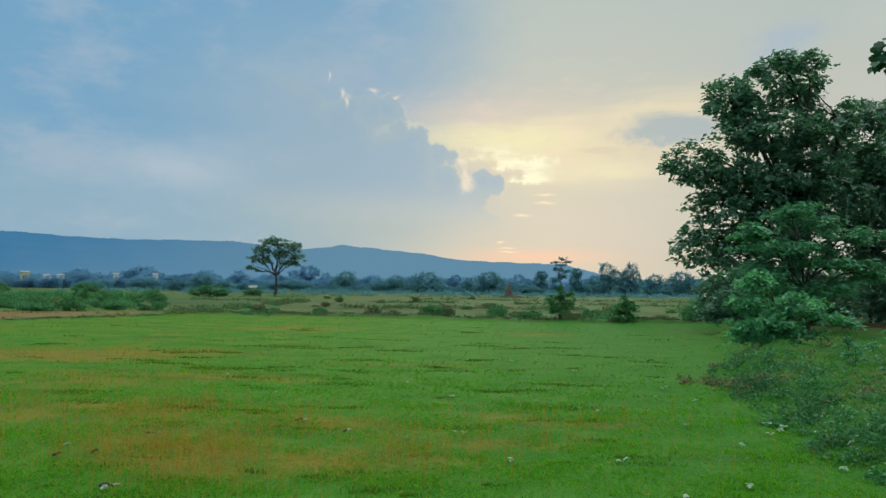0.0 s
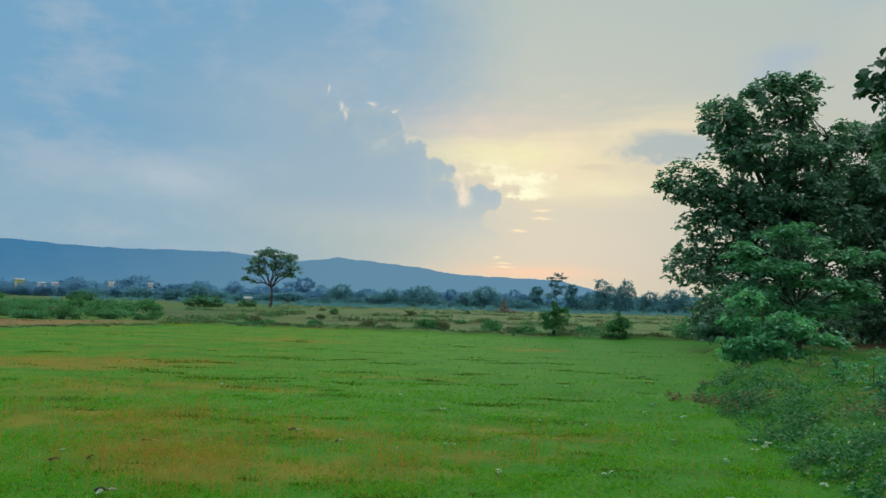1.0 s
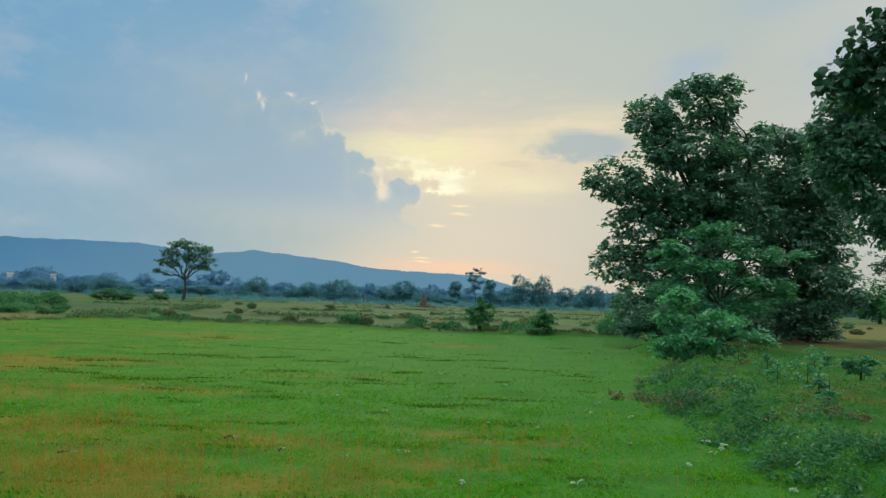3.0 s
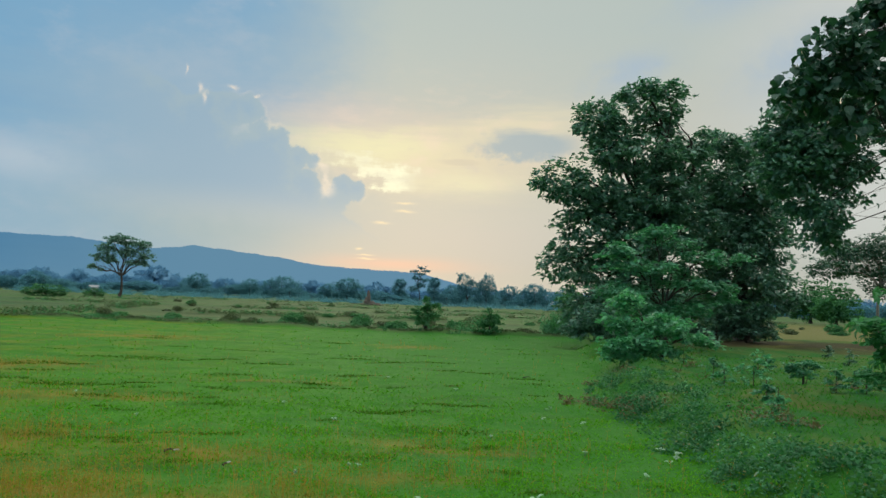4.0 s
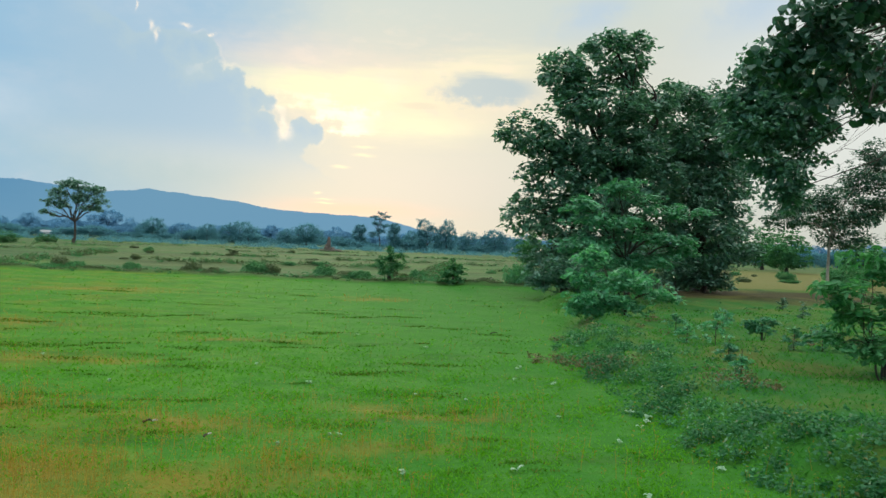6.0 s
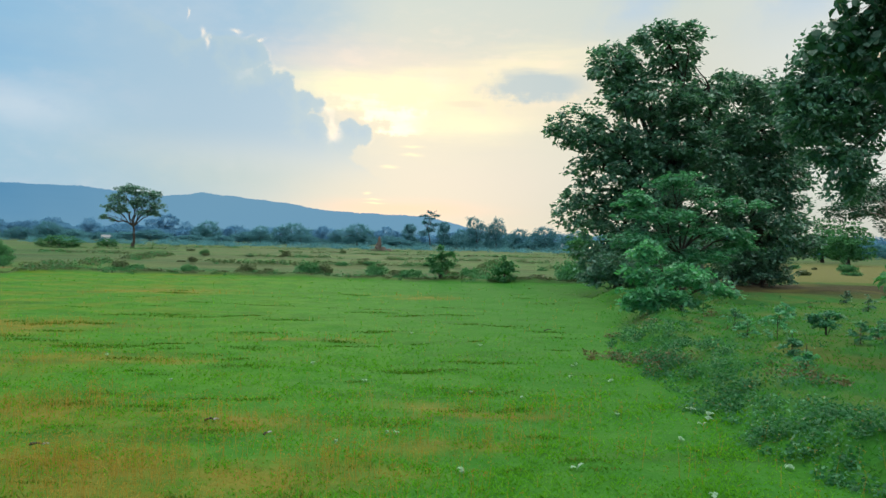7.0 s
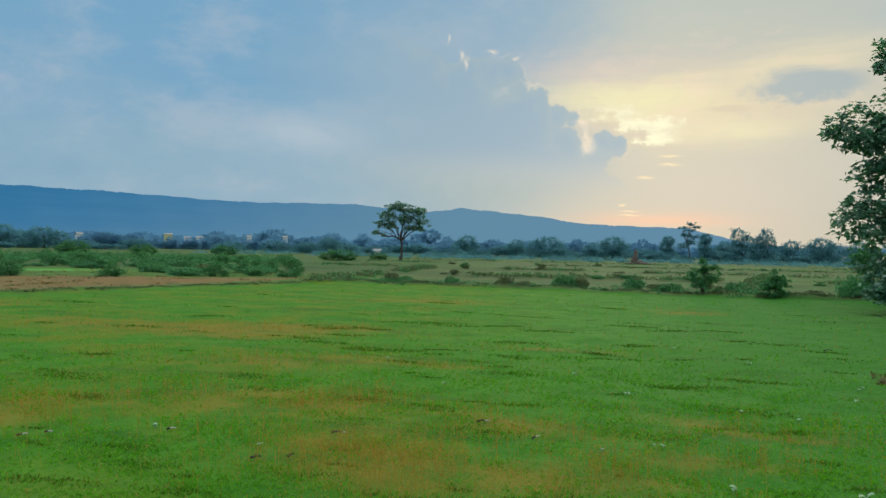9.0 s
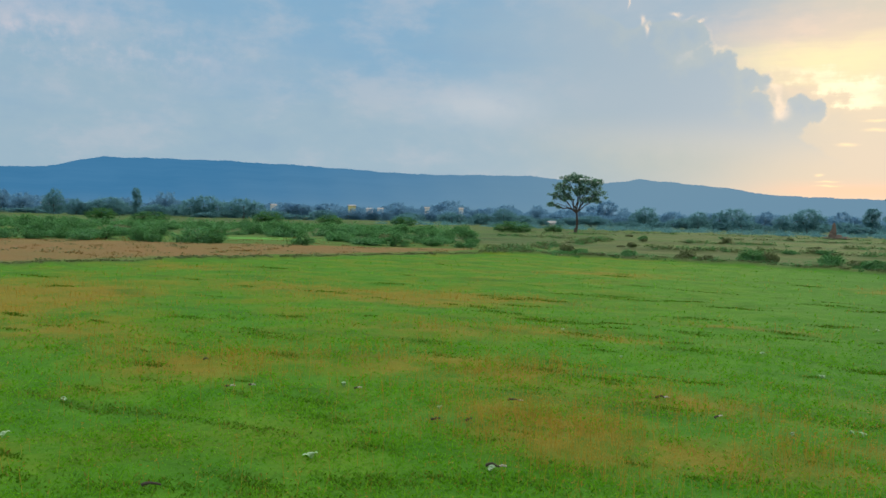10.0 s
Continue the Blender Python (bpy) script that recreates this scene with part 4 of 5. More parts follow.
# two young trees that stand up from the bund
for px, py, label, clumps in ((4.15, 36.5, "spiky dark green young tree on the grassy bund", [(-0.15, 0, 0.5, 0.5, 0.45, 0.45), (0.3, 0, 0.75, 0.4, 0.4, 0.35), (-0.5, 0, 0.95, 0.28, 0.28, 0.3), (0.05, 0, 1.2, 0.28, 0.28, 0.3), (0.55, 0, 1.2, 0.22, 0.22, 0.22), (0.0, 0, 1.5, 0.14, 0.14, 0.16)]),
                              (7.2, 35.7, "cone-shaped dark green young tree on the grassy bund", [(0, 0, 0.35, 0.85, 0.7, 0.35), (-0.2, 0, 0.65, 0.6, 0.5, 0.3), (0.25, 0, 0.75, 0.45, 0.4, 0.25), (0.0, 0, 1.0, 0.22, 0.22, 0.3), (-0.02, 0, 1.3, 0.10, 0.10, 0.2)])):
    tree("young_tree", label, stand(px, py), clumps, 0.3, 0.03, 120, 15, 0.13, (LEAF_SCRUB, BARK), int(px * 10), "young tree", "young trees on the bund", 0.2, hollow=0.2, flat=0.4, stems=3, bunch_limbs=1, droop=-0.1)
for px, py, size in ((24, 46, 1.2), (27, 50, 1.6), (45, 66, 1.2), (52, 68, 1.6), (41, 52, 2.4), (41, 76, 1.2), (45, 50, 2.6), (22, 60, 1.3), (36, 36, 1.6), (39, 34, 2.0)):
    plant(1, px, py, size, 1.1, px * 31)

# ---- houses, mound ----


def box(bm, x0, y0, z0, x1, y1, z1):
    v = [bm.verts.new((x, y, z)) for z in (z0, z1) for x, y in ((x0, y0), (x1, y0), (x1, y1), (x0, y1))]
    for q in ((0, 3, 2, 1), (4, 5, 6, 7), (0, 1, 5, 4), (1, 2, 6, 5), (2, 3, 7, 6), (3, 0, 4, 7)):
        bm.faces.new([v[i] for i in q])


def house(az_deg, far, w, h, wall, label):
    px, py = math.sin(radians(az_deg)) * far, math.cos(radians(az_deg)) * far
    t = root("house", (px, py, 0.0), label, "house", "village houses", -az_deg + (az_deg * 37) % 30 - 15)
    bm = bmesh.new()
    box(bm, -w / 2, -2.2, -0.2, w / 2, 2.2, h)
    bmesh.ops.bevel(bm, geom=bm.edges[:], offset=0.05, segments=1, affect="EDGES")
    part("wall", bm, wall, t)
    bm = bmesh.new()
    o = 0.15
    v = [bm.verts.new(q) for q in ((-w / 2 - o, -2.2 - o, h), (w / 2 + o, -2.2 - o, h), (w / 2 + o, 2.2 + o, h), (-w / 2 - o, 2.2 + o, h), (-w / 2 - o, 0, h + 0.45), (w / 2 + o, 0, h + 0.45))]
    for q in ((0, 1, 5, 4), (2, 3, 4, 5), (0, 4, 3), (1, 2, 5), (0, 3, 2, 1)):
        bm.faces.new([v[i] for i in q])
    part("roof", bm, ROOF, t)
    bm = bmesh.new()
    box(bm, w * 0.12, -2.24, 0.0, w * 0.12 + 0.5, -2.18, min(2.0, h * 0.55))
    part("door", bm, DARK, t)
    for q in (-0.2,):
        bm = bmesh.new()
        box(bm, q * w - 0.2, -2.24, h * 0.62, q * w + 0.2, -2.18, h * 0.76)
        part("window", bm, DARK, t)
    return t


for a, far, w, h, wall, label in ((-31.9, 285, 2.5, 4.9, WALL_YELLOW, "small yellow village house among the far trees"), (-30.6, 280, 1.9, 3.9, WALL_WHITE, "white village house among the far trees"),
                                  (-26.4, 285, 1.6, 4.8, WALL_WHITE, "narrow white village house among the far trees"), (-37.5, 284, 1.8, 4.4, WALL_WHITE, "small white village house among the far trees"),
                                  (-52.3, 262, 2.4, 2.6, WALL_WHITE, "low white village house at the edge of the trees"), (-23.9, 282, 1.6, 4.9, WALL_WHITE, "white-walled village house behind the trees"), (-29.8, 287, 1.9, 4.1, WALL_WHITE, "pale village house among the far trees"), (-17.3, 202, 2.0, 1.1, WALL_WHITE, "low white hut behind the lone tree"),
                                  (13.1, 280, 2.6, 1.6, WALL_WHITE, "low white shed at the edge of the woods"), (14.8, 282, 2.2, 1.6, WALL_WHITE, "low white shed beside the woods")):
    house(a, far, w, h, wall, label)
    if a < -20:
        for q, s in ((-0.42, 0.46), (0.05, 0.42), (0.45, 0.52), (0.24 * math.copysign(1, math.sin(a * 9)), 0.64)):
            settle(FAR_KINDS[0], pose(math.sin(radians(a + q)) * (far - 14), math.cos(radians(a + q)) * (far - 14), -0.1, 0, 0, a * 77 + q * 900) @ Matrix.Diagonal((s * 1.2, s * 1.2, s, 1)))

for a, far, s in ((-17.6, 196, 0.2), (-16.9, 197, 0.24), (12.6, 258, 0.3), (13.5, 256, 0.28), (15.2, 258, 0.32)):
    settle(KINDS[0], pose(math.sin(radians(a)) * far, math.cos(radians(a)) * far, -0.1, 0, 0, a * 77) @ Matrix.Scale(s, 4))

rng = np.random.default_rng(61)
mound = root("termite_mound", (3.7, 132.0, 0.0), "reddish brown termite mound with a tall spire", "termite mound")
bm = bmesh.new()
for cx, cy, r, h in ((-0.2, 0, 0.42, 2.7), (0.5, 0.1, 0.8, 0.9), (1.4, 0, 0.8, 0.6), (-0.5, 0, 0.5, 1.5), (-1.2, 0, 0.6, 0.5)):
    ring = []
    for k in range(8):
        q = k / 7
        rr = r * (1 - q) ** 0.45 * (1 + 0.15 * math.sin(k * 2.3 + cx)) + 0.06
        ring.append([bm.verts.new((cx + math.cos(a) * rr * rng.uniform(0.85, 1.15), cy + math.sin(a) * rr * rng.uniform(0.85, 1.15), -0.1 + h * q)) for a in np.linspace(0, 2 * math.pi, 10, endpoint=False)])
    for k in range(7):
        for s in range(10):
            bm.faces.new((ring[k][s], ring[k][(s + 1) % 10], ring[k + 1][(s + 1) % 10], ring[k + 1][s]))
    bm.faces.new(ring[7])
part("spire", bm, MOUND, mound)

# ---- saplings and weeds on the bank ----
SAP = "saplings on the bank"
for k, (px, py, s, mat) in enumerate(((8.1, 13.7, 0.5, LEAF_YOUNG), (7.66, 11.2, 0.72, LEAF_BUSH), (8.8, 10.5, 0.4, LEAF_YOUNG), (6.9, 9.4, 0.3, LEAF_YOUNG), (7.4, 11.8, 0.4, LEAF_BUSH), (14.6, 18.7, 0.5, LEAF_DARK), (15.3, 20.8, 0.4, LEAF_DARK),
                                      (9.3, 10.4, 0.5, LEAF_YOUNG), (8.85, 16.9, 0.6, LEAF_BUSH), (9.6, 14.6, 0.35, LEAF_BUSH), (10.8, 16.4, 0.4, LEAF_YOUNG), (6.3, 8.0, 0.3, LEAF_BUSH), (9.9, 11.6, 0.4, LEAF_YOUNG))):
    tree("sapling", "small leafy sapling in the grass of the bank", stand(px, py),
         [(0, 0, 0.88 * s, 0.20 * s, 0.22 * s, 0.14 * s), (0.26 * s, 0.1 * s, 0.66 * s, 0.30 * s, 0.26 * s, 0.14 * s), (-0.32 * s, 0, 0.52 * s, 0.34 * s, 0.3 * s, 0.14 * s), (0.12 * s, -0.2 * s, 0.32 * s, 0.32 * s, 0.3 * s, 0.14 * s), (-0.1 * s, 0.1 * s, 0.15 * s, 0.26 * s, 0.26 * s, 0.1 * s)],
         0.2 * s, 0.006, 26, 7, 0.085, (mat, BARK), 70 + k, "sapling", SAP, 0.09, hollow=0.2, bunch_limbs=1)


tree("bush", "low dark bush in the grass of the bank", stand(9.34, 12.4), [(0, 0, 0.3, 0.28, 0.28, 0.2), (0.2, 0, 0.42, 0.18, 0.18, 0.12), (-0.2, 0.05, 0.38, 0.2, 0.2, 0.13), (0.02, 0, 0.52, 0.12, 0.12, 0.08)],
     0.15, 0.012, 60, 12, 0.085, (LEAF_YOUNG, BARK), 69, "bush", "bushes", 0.11, hollow=0.2, stems=3, bunch_limbs=1)


def scatter(name, label, category, points, mat, length, width, droop, flat, seed):
    rng = np.random.default_rng(seed)
    v, f = leaves(rng, points, length, width, droop, None, flat)
    return tagged(link(name, soup(name, v, f), mat), label, category, kind="stuff")


def clumps_of(rng, mids, per, wide, high):
    at = np.repeat(mids, per, 0)
    n = len(at)
    way = unit(rng.normal(size=(n, 3)))
    way[:, 2] = np.abs(way[:, 2])
    return at + way * rng.random((n, 1)) ** 0.5 * np.stack([wide, wide, high], -1)[np.repeat(np.arange(len(mids)), per)]


def weeds(seed, count, e0, e1, y0, y1, per):
    rng = np.random.default_rng(seed)
    y = y0 + (y1 - y0) * rng.random(count) ** 1.2
    x = edge_x(y) + e0 + (e1 - e0) * rng.random(count) ** 1.6
    mids = np.stack([x, y, ground_z(x, y) + 0.01], -1)
    return clumps_of(rng, mids, per, rng.uniform(0.10, 0.30, count), rng.uniform(0.05, 0.10 + 0.22 * rng.random(count), count))


def weed_lumps(seed, count, per):
    """A ridge of thick weeds along the crest."""
    rng = np.random.default_rng(seed)
    y = rng.uniform(2.8, 12.4, count)
    x = edge_x(y) + 0.12 + np.abs(rng.normal(size=count)) * 0.48
    return clumps_of(rng, np.stack([x, y, ground_z(x, y)], -1), per, rng.uniform(0.14, 0.36, count), rng.uniform(0.08, 0.22 + 0.013 * y, count))


def dry_spots(seed, spots, per):
    rng = np.random.default_rng(seed)
    mids = np.repeat(np.array(spots, float), 7, 0) + rng.normal(size=(len(spots) * 7, 2)) * [0.22, 0.35]
    return clumps_of(rng, np.stack([mids[:, 0], mids[:, 1], ground_z(mids[:, 0], mids[:, 1])], -1), per, rng.uniform(0.12, 0.28, len(mids)), rng.uniform(0.10, 0.26, len(mids)))


scatter("weeds", "low broad-leaved weeds along the field's edge", "weeds", weeds(81, 230, -0.15, 1.5, 2.2, 15.0, 34), WEED, 0.05, 0.6, -0.1, 0.4, 82)
scatter("weeds", "knee-high leafy weed clumps on the crest of the bank", "weeds", weed_lumps(93, 74, 90), WEED, 0.052, 0.6, 0.1, 0.5, 94)
scatter("weeds", "reddish half-dry weeds on the crest of the bank", "weeds", dry_spots(83, ((4.5, 11.2), (4.75, 10.4), (5.0, 9.7), (6.1, 14.0), (5.7, 7.4)), 42), WEED_DRY, 0.06, 0.5, 0.0, 0.4, 84)
scatter("weeds", "scattered small weeds over the bank", "weeds", weeds(85, 70, 1.2, 9.0, 3.0, 24.0, 22), WEED, 0.06, 0.55, 0.0, 0.6, 86)
scatter("weeds", "dry brown weed clumps over the bank", "weeds", weeds(89, 16, 0.9, 7.0, 3.0, 20.0, 30), WEED_DRY, 0.06, 0.5, 0.0, 0.4, 90)


def growth(label, mat, seed, count, off, thick, wide, high, leaf, west=False):
    """Plants along the north or the west edge of the turf."""
    r = np.random.default_rng(seed)
    off = off + r.normal(size=count) * thick
    q = r.uniform(-16.5, 14, count)
    w = 36.6 - 0.13 * q + off
    if west:
        w = r.uniform(12, 38.5, count)
        q = w * 0.333 - 28.7 - off
    return scatter("weeds", label, "weeds", clumps_of(r, np.stack([q, w, ground_z(q, w)], -1), 30, r.uniform(*wide, count), r.uniform(*high, count)), mat, leaf, 0.4, -0.3, 0.0, seed + 1)


growth("thin green growth along the far bund", LEAF_SCRUB, 87, 240, 1.9, 0.9, (0.15, 0.5), (0.1, 0.35), 0.12)
# clumps added as dark lines where the turf's edge steps down in shade
growth("olive grass line standing in for shadow at the foot of the far bund", LEAF_OLIVE, 187, 230, 0.45, 0.12, (0.15, 0.35), (0.05, 0.14), 0.09)
growth("olive grass line standing in for the dark edge of the low bund of the fallow strip", LEAF_OLIVE, 189, 240, 0.3, 0.10, (0.10, 0.30), (0.03, 0.08), 0.07, True)



def along_bunds(seed, count, per, mat, leaf):
    """Growth along the banks between the stubble fields."""
    rng = np.random.default_rng(seed)
    pts = []
    for k, (ax, ay, bx, by, half, high) in enumerate(BUNDS[2:]):
        s, low = rng.random(count), 0.14 if k < 1 else 1.0
        gap = np.sin(s * 23 + ay) + np.sin(s * 9.7 + bx) > -0.5
        px, py = (ax + (bx - ax) * s + rng.normal(size=count) * half * 0.6)[gap], (ay + (by - ay) * s + rng.normal(size=count) * half * 0.6)[gap]
        mids = np.stack([px, py, ground_z(px, py)], -1)
        pts.append(clumps_of(rng, mids, per, rng.uniform(0.2, 0.7, len(px)) * (0.3 + 0.7 * low), rng.uniform(0.1, 0.45, len(px)) * low))
    return scatter("weeds", "dull green growth along the bunds of the stubble fields", "weeds", np.concatenate(pts), mat, leaf, 0.5, -0.2, 0.2, seed + 1)


rng = np.random.default_rng(105)
sa_, sr_ = np.radians(rng.uniform(-62, -24, 420)), rng.uniform(80, 118, 420)
sx_, sy_ = np.sin(sa_) * sr_, np.cos(sa_) * sr_
scatter("scrub", "low green scrub spread over the waste land", "scrub", clumps_of(rng, np.stack([sx_, sy_, ground_z(sx_, sy_)], -1), 70, rng.uniform(0.5, 1.7, 420), rng.uniform(0.3, 1.1, 420)), LEAF_SCRUB, 0.24, 0.55, 0.0, 0.5, 106)
fx_, fy_ = rng.uniform(-90, 75, 330), 150 + 50 * rng.random(330)
scatter("scrub", "low scrub with painted haze before the far woods", "scrub", clumps_of(rng, np.stack([fx_, fy_, ground_z(fx_, fy_)], -1), 70, rng.uniform(0.6, 2.6, 330), rng.uniform(0.3, 1.5, 330)), LEAF_COPSE_HAZE, 0.34, 0.55, 0.0, 0.5, 107)
rng = np.random.default_rng(108)
sa_, sr_ = np.radians(rng.uniform(-64, -22, 260)), rng.uniform(30, 58, 260)
sx_, sy_ = np.sin(sa_) * sr_, np.cos(sa_) * sr_
ok = sx_ < sy_ * 0.333 - 29.6
sx_, sy_ = sx_[ok], sy_[ok]
low_ = clumps_of(rng, np.stack([sx_, sy_, ground_z(sx_, sy_)], -1), 26, rng.uniform(0.25, 0.9, len(sx_)), rng.uniform(0.04, 0.20, len(sx_)))
half_ = len(low_) // 26 // 2 * 26
scatter("weeds", "low dry growth on the fallow strip", "weeds", low_[:half_], STUBBLE, 0.10, 0.4, -0.2, 0.2, 109)
scatter("weeds", "low green growth on the fallow strip", "weeds", low_[half_:], LEAF_OLIVE, 0.10, 0.4, -0.2, 0.2, 110)
along_bunds(101, 300, 24, LEAF_OLIVE, 0.13)
along_bunds(103, 190, 24, LEAF_SCRUB, 0.13)

# ---- grass ----


def on_turf(x, y):
    west = (x + 28.7) - y * 0.333 > 0.4
    return west & (y < 36.4 - 0.13 * x) & (x < edge_x(y) + 0.3)


def fan(rng, n, near, far):
    """Places spread ever thinner with the distance from the path."""
    a = np.radians(rng.uniform(-60, 42, n))
    r = np.exp(rng.uniform(math.log(near), math.log(far), n))
    return np.sin(a) * r, -2.6 + np.cos(a) * r, r


def blades(rng, x, y, tall, wide, lean):
    """Bent grass blades: corners and triangles."""
    n = len(x)
    foot = np.stack([x, y, ground_z(x, y) - 0.005], -1)
    a = rng.uniform(0, 2 * math.pi, n)
    side = np.stack([np.cos(a), np.sin(a), 0 * a], -1) * wide[:, None] * 0.5
    b = rng.uniform(0, 2 * math.pi, n)
    tip = foot + np.stack([np.cos(b) * lean * tall, np.sin(b) * lean * tall, tall], -1)
    mid = foot * 0.5 + tip * 0.5 + np.stack([0 * a, 0 * a, tall * 0.12], -1)
    v = np.stack([foot - side, foot + side, mid + side * 0.8, mid - side * 0.8, tip], 1).reshape(-1, 3)
    i = np.arange(n)[:, None] * 5
    f = np.stack([i + [0, 1, 2], i + [0, 2, 3], i + [3, 2, 4]], 1).reshape(-1, 3)
    return v, f


def patchy(x, y):
    return sum(np.exp(-(((x - a) / c) ** 2) - (((y - b) / d) ** 2)) for a, b, c, d in PATCHES)


def lumps(x, y):
    return np.sin(x * 2.1 + np.sin(y * 1.3) * 1.4) * np.sin(y * 3.1 + np.sin(x * 1.1) * 1.7) + 0.6 * np.sin(x * 5.3 + y * 2.2) * np.sin(y * 6.1 - x * 1.9)


rng = np.random.default_rng(91)
x, y, r = fan(rng, 270000, 3.6, 40.0)
ok = on_turf(x, y) & (rng.random(len(x)) < (0.6 + 0.3 * lumps(x, y) - 0.3 * np.minimum(patchy(x, y), 1)) * (1 - 0.93 * step(9.0, 20.0, r)))
x, y, r = x[ok], y[ok], r[ok]
v, f = blades(rng, x, y, rng.uniform(0.010, 0.030, len(x)) * (1 + r / 40) * (1 + 0.35 * lumps(x, y)), 0.006 + 0.0012 * r, rng.uniform(0.5, 2.2, len(x)))
tagged(link("grass", soup("grass", v, f), GRASS), "short grazed green grass of the field", "grass", kind="stuff")

# darker tufts, scattered and in short streaks along x
x0, y0, r0 = fan(rng, 150, 4.0, 34.0)
ok = on_turf(x0, y0) & (x0 < edge_x(y0) - 0.6)
x0, y0 = x0[ok], y0[ok]
size = rng.uniform(0.03, 0.10, len(x0)) * (1 + y0 / 22)
sx, sy = size * 1.8, size * 0.5
xs, ys, rs = fan(rng, 38, 7.0, 30.0)
xs, ys = np.append(xs, rng.uniform(-8, 3, 22)), np.append(ys, rng.uniform(7, 20, 22))
ok = on_turf(xs, ys) & (xs < edge_x(ys) - 1.0)
xs, ys = xs[ok], ys[ok]
for a, b in ((-5.9, 14.4), (-3.3, 12.4), (-4.6, 18.0), (1.2, 9.9), (0.9, 9.8), (-1.8, 12.0), (-1.5, 16.8), (-5.4, 17.6), (-10.9, 17.1), (-3.7, 1.9), (-2.8, 2.5), (-3.1, 2.3), (-4.1, 1.6), (-4.6, 1.4), (-2.3, 2.7), (-3.4, 2.0), (-1.9, 2.9), (-5.2, 1.2), (4.3, 15.0)):
    xs, ys = np.append(xs, a), np.append(ys, b)
x0, y0 = np.concatenate([x0, np.repeat(xs, 3)]), np.concatenate([y0, np.repeat(ys, 3)])
sx = np.concatenate([sx, np.repeat(rng.uniform(0.12, 0.32, len(xs)) * (1 + ys / 30), 3)])
sy = np.concatenate([sy, np.repeat(rng.uniform(0.04, 0.08, len(xs)) * (1 + ys / 20), 3)])
x = np.repeat(x0, 64) + rng.normal(size=len(x0) * 64) * np.repeat(sx, 64)
y = np.repeat(y0, 64) + rng.normal(size=len(x0) * 64) * np.repeat(sy, 64)
v, f = blades(rng, x, y, rng.uniform(0.012, 0.038, len(x)), 0.007 + 0.0009 * np.hypot(x, y), rng.uniform(0.4, 1.6, len(x)))
tagged(link("grass_tufts", soup("grass_tufts", v, f), leaf_material("tuft_blade", (0.042, 0.118, 0.013), (0.052, 0.142, 0.015), (0.07, 0.165, 0.019), 0.4, 0.9, (0.13, 0.11, 0.03), 0.15, 0.0)), "darker grass tufts scattered over the field", "grass", kind="stuff")

# dry seed grass
x, y, r = fan(rng, 140000, 4.0, 30.0)
ok = on_turf(x, y) & (rng.random(len(x)) < np.minimum(patchy(x, y), 1.2) * (0.25 + 0.26 * lumps(x * 0.7, y * 0.7)) + 0.010)
x, y, r = x[ok], y[ok], r[ok]
tall = rng.uniform(0.06, 0.30, len(x)) * (1 - 0.55 * step(8.0, 15.0, r))
v, f = blades(rng, x, y, tall, 0.0014 + 0.00028 * r, rng.uniform(0.05, 0.35, len(x)))
heads = np.stack([x, y, ground_z(x, y) + tall * 0.95], -1)
heads = np.repeat(heads, 4, 0) + rng.normal(size=(len(x) * 4, 3)) * [0.016, 0.016, 0.035]
hv_, hf_ = leaves(rng, heads, 0.026, 0.26, -0.6)
tagged(link("seed_grass", soup("seed_grass", np.concatenate([v, hv_]), np.concatenate([f, hf_ + len(v)])), STRAW), "thin dry orange seed grass in patches", "dry grass", kind="stuff")

# grass of the bank
x, y, r = fan(rng, 64000, 4.5, 34.0)
ok = (x > edge_x(y) - 0.1) & (y < 35) & ((y < 21) | (x < 12))
x, y, r = x[ok], y[ok], r[ok]
v, f = blades(rng, x, y, rng.uniform(0.02, 0.07, len(x)), 0.006 + 0.0012 * r, rng.uniform(0.4, 1.8, len(x)))
tagged(link("bank_grass", soup("bank_grass", v, f), leaf_material("bank_blade", (0.044, 0.185, 0.030), (0.064, 0.225, 0.038), (0.095, 0.26, 0.048), 0.55, 0.85, (0.15, 0.17, 0.05), 0.04, 0.08)), "longer shaded grass on the bank", "grass", kind="stuff")

# ---- small things on the turf ----


def pale_weed(px, py, s, seed):
    rng = np.random.default_rng(seed)
    t = root("pale_weed", stand(px, py), "pale broad-leaved weed in the short grass", "weed", "pale weeds")
    for k in range(int(rng.integers(3, 7))):
        a = rng.uniform(0, 360)
        bm = bmesh.new()
        ln, w = s * rng.uniform(0.7, 1.2), s * rng.uniform(0.3, 0.42)
        pts = [(0, 0, 0.01), (ln * 0.35, w, 0.035), (ln * 0.75, w * 0.75, 0.04), (ln, 0, 0.025), (ln * 0.75, -w * 0.75, 0.04), (ln * 0.35, -w, 0.035)]
        vs = [bm.verts.new(q) for q in pts]
        mid = bm.verts.new((ln * 0.5, 0, 0.045))
        for i in range(6):
            bm.faces.new((vs[i], vs[(i + 1) % 6], mid))
        leaf = part("leaf", bm, PALE, t)
        leaf.matrix_basis = pose(0, 0, 0, 0, rng.uniform(-35, 5), a)


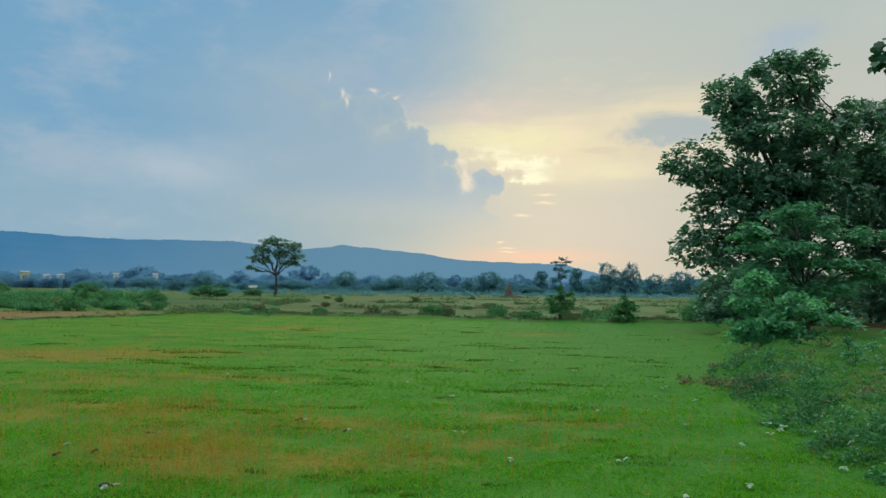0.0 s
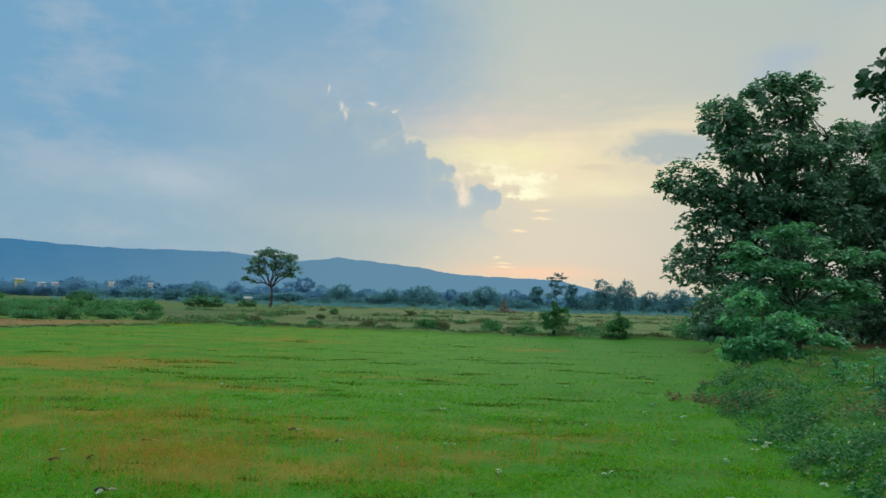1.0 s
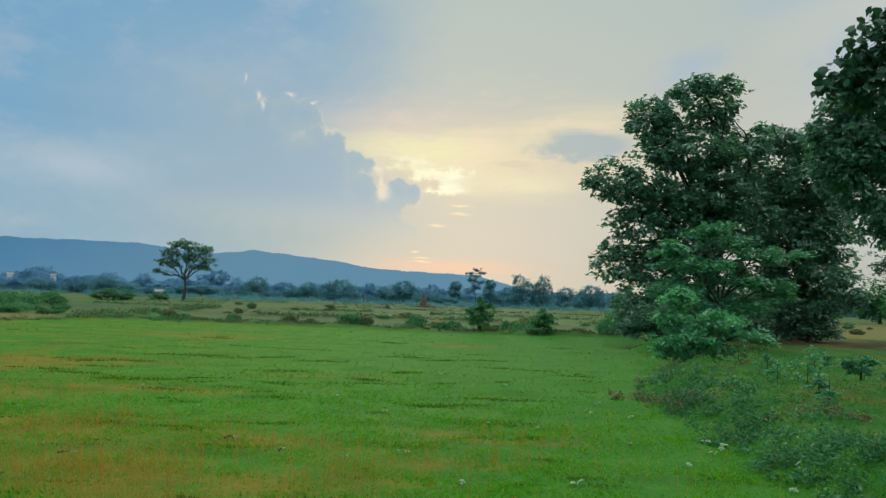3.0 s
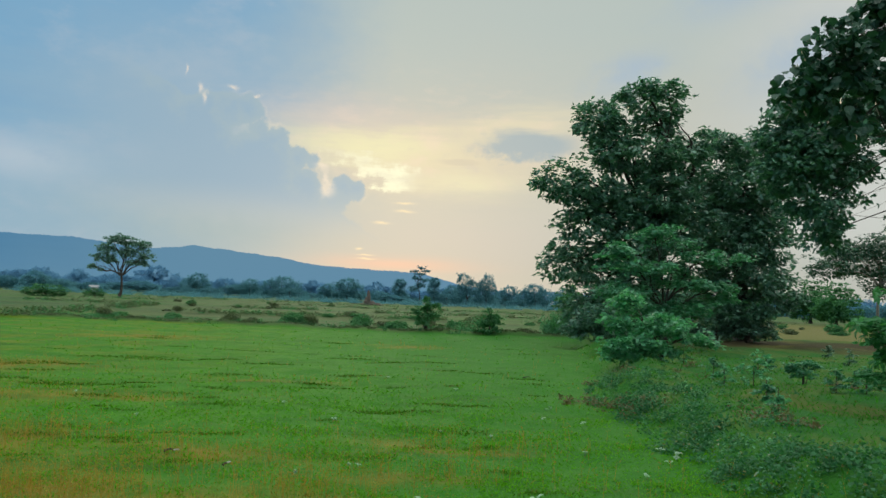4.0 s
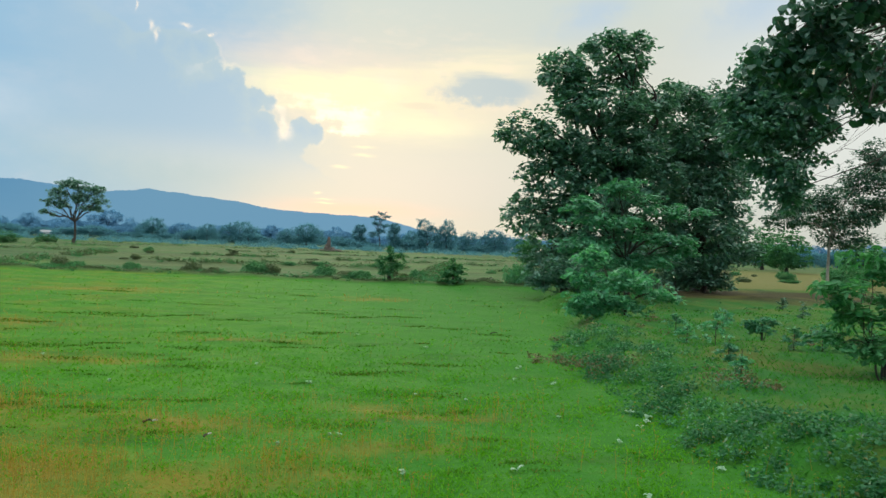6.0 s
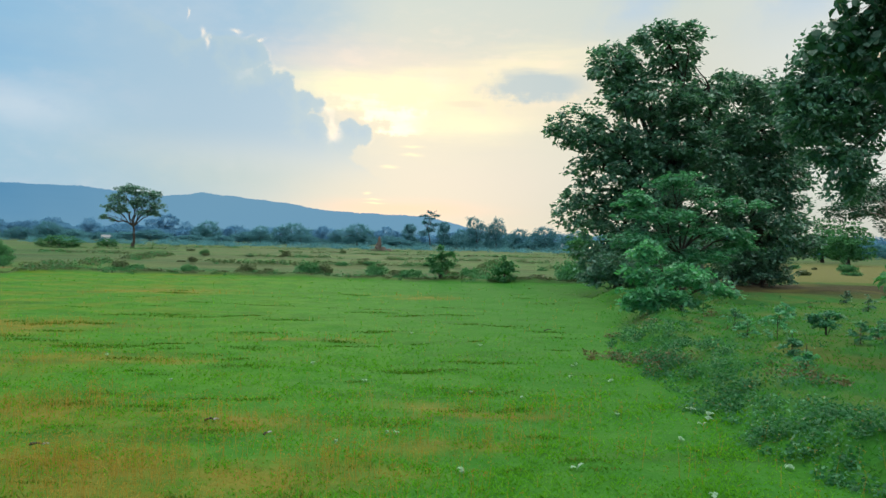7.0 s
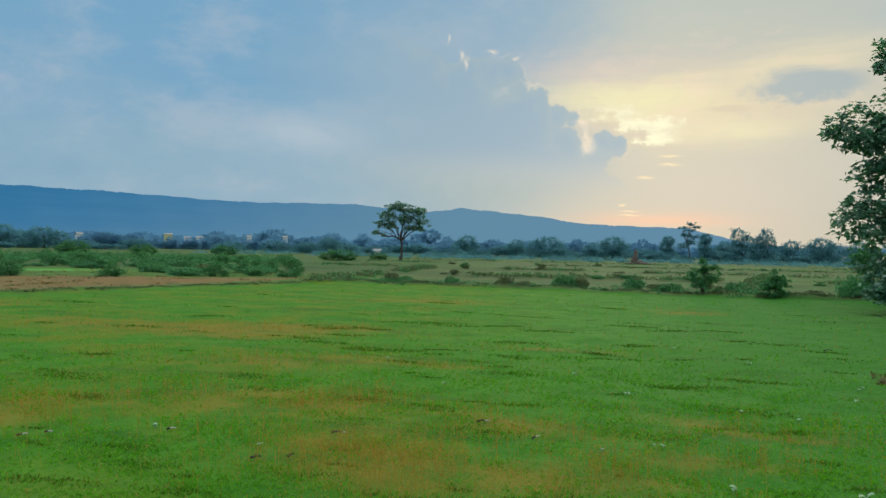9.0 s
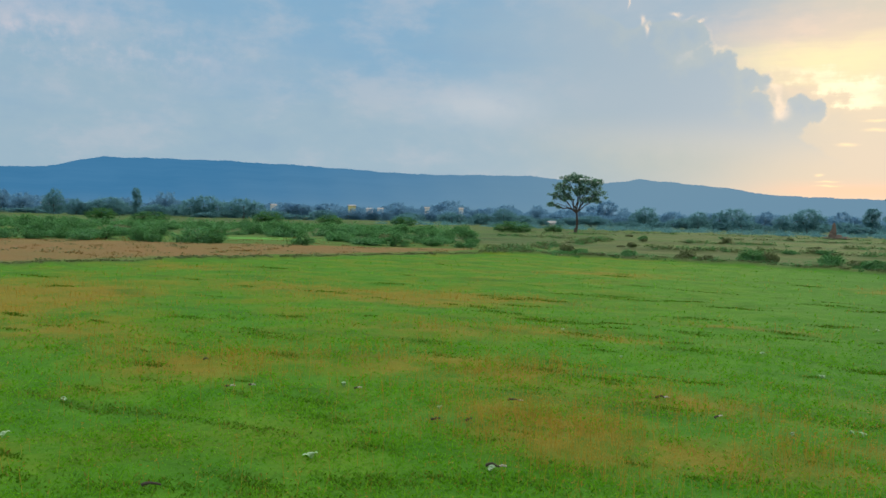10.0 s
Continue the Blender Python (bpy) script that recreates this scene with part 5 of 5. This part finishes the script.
for k, (px, py, s) in enumerate(((1.0, 4.3, 0.085), (2.0, 4.3, 0.08), (0.5, 5.6, 0.05), (0.4, 5.65, 0.04), (-0.1, 5.3, 0.05), (4.2, 6.5, 0.07), (4.2, 7.0, 0.07), (3.9, 6.0, 0.06), (4.1, 6.3, 0.06), (-4.8, 5.0, 0.06), (-6.9, 3.0, 0.07), (-3.6, 2.6, 0.08),
                                 (-6.2, 1.8, 0.07), (-3.4, 4.6, 0.05), (3.3, 9.3, 0.06), (3.8, 8.9, 0.06), (3.7, 10.4, 0.06), (3.6, 10.3, 0.05), (3.1, 6.5, 0.05), (3.4, 5.4, 0.06), (-2.2, 3.0, 0.05), (2.3, 3.2, 0.06), (2.9, 3.6, 0.06), (4.0, 4.4, 0.06),
                                 (1.6, 8.0, 0.04), (0.2, 8.8, 0.05), (2.2, 7.6, 0.04), (-2.4, 8.6, 0.045), (-0.6, 10.2, 0.05), (1.2, 14.0, 0.06), (2.4, 12.4, 0.06), (-3.9, 10.8, 0.05))):
    pale_weed(px, py, s, 200 + k)


def stick(px, py, ln, turn, pale):
    rng = np.random.default_rng(int(abs(px * 100) + py * 10))
    t = root("fallen_stick", stand(px, py), "short dark fallen stick with a pale broken end" if pale else "short dark fallen stick in the grass", "stick", "fallen sticks", turn)
    v, f = limb(rng, (-ln / 2, 0, 0.03), (ln / 2, 0, 0.040), 0.013, 0.007, 6, 0.10, 7)[1]
    me = bpy.data.meshes.new("bark")
    me.from_pydata([tuple(q) for q in v], [], f + [tuple(range(7))])
    link("bark", me, STICK, t)
    if pale:
        v, f = limb(rng, (ln / 2 - 0.01, 0, 0.040), (ln / 2 + 0.045, 0.01, 0.045), 0.009, 0.007, 3, 0.06, 7)[1]
        me = bpy.data.meshes.new("broken_end")
        me.from_pydata([tuple(q) for q in v], [], f + [tuple(range(21, 28))])
        link("broken_end", me, STONE, t, "pale broken end")


for px, py, ln, turn, pale in ((-2.85, 5.32, 0.13, -8, True), (-1.45, 6.2, 0.10, 5, True), (-0.8, 5.65, 0.05, 40, True), (-5.8, 4.2, 0.07, 10, True), (-5.65, 4.4, 0.07, -20, True), (-3.2, 4.1, 0.09, 15, False), (-2.2, 3.05, 0.12, 5, True),
                               (-7.1, 5.3, 0.08, 0, False), (-4.2, 1.5, 0.14, 20, False), (-2.9, 4.2, 0.07, 60, False), (-4.6, 4.95, 0.05, 0, True), (4.4, 15.2, 0.18, 5, False)):
    stick(px, py, ln, turn, pale)

# single large leaves hanging free of the crowns
rng = np.random.default_rng(17)
for host, clumps, count, ln, w, mat in ((overhang, OVER[:6], 240, 0.14, 0.12, LEAF_LARGE),
                                        (sapling_bush, ((-0.58, 0, 1.85, 0.36, 0.34, 0.14), (-0.8, 0, 1.36, 0.46, 0.4, 0.12), (-0.6, 0, 0.95, 0.44, 0.38, 0.2), (0.2, 0, 1.7, 0.7, 0.6, 0.3)), 110, 0.15, 0.06, LEAF_LIT)):
    shapes = []
    for k in range(3):
        bm = bmesh.new()
        pts = [(0, 0, 0), (ln * 0.25, w * 0.42, 0.012), (ln * 0.6, w * 0.5, 0.005), (ln, 0, -0.03 - 0.01 * k), (ln * 0.6, -w * 0.5, 0.005), (ln * 0.25, -w * 0.42, 0.012)]
        vs = [bm.verts.new(q) for q in pts]
        a, b = bm.verts.new((ln * 0.3, 0, -0.006)), bm.verts.new((ln * 0.65, 0, -0.012))
        for q in ((vs[0], vs[1], a), (vs[1], vs[2], b, a), (vs[2], vs[3], b), (vs[3], vs[4], b), (vs[4], vs[5], a, b), (vs[5], vs[0], a)):
            bm.faces.new(q)
        sh = bpy.data.meshes.new("leaf")
        bm.to_mesh(sh)
        bm.free()
        sh.materials.append(mat)
        shapes.append(sh)
    for k in range(count):
        c = clumps[int(rng.integers(len(clumps)))]
        d = unit(rng.normal(size=(1, 3)))[0]
        leaf = new("leaf", shapes[k % 3])
        leaf.parent = host
        at = [c[i] + d[i] * c[i + 3] * rng.uniform(0.85, 1.0) for i in range(3)]
        leaf.matrix_basis = pose(*at, rng.uniform(-25, 25), rng.uniform(5, 60), rng.uniform(0, 360))
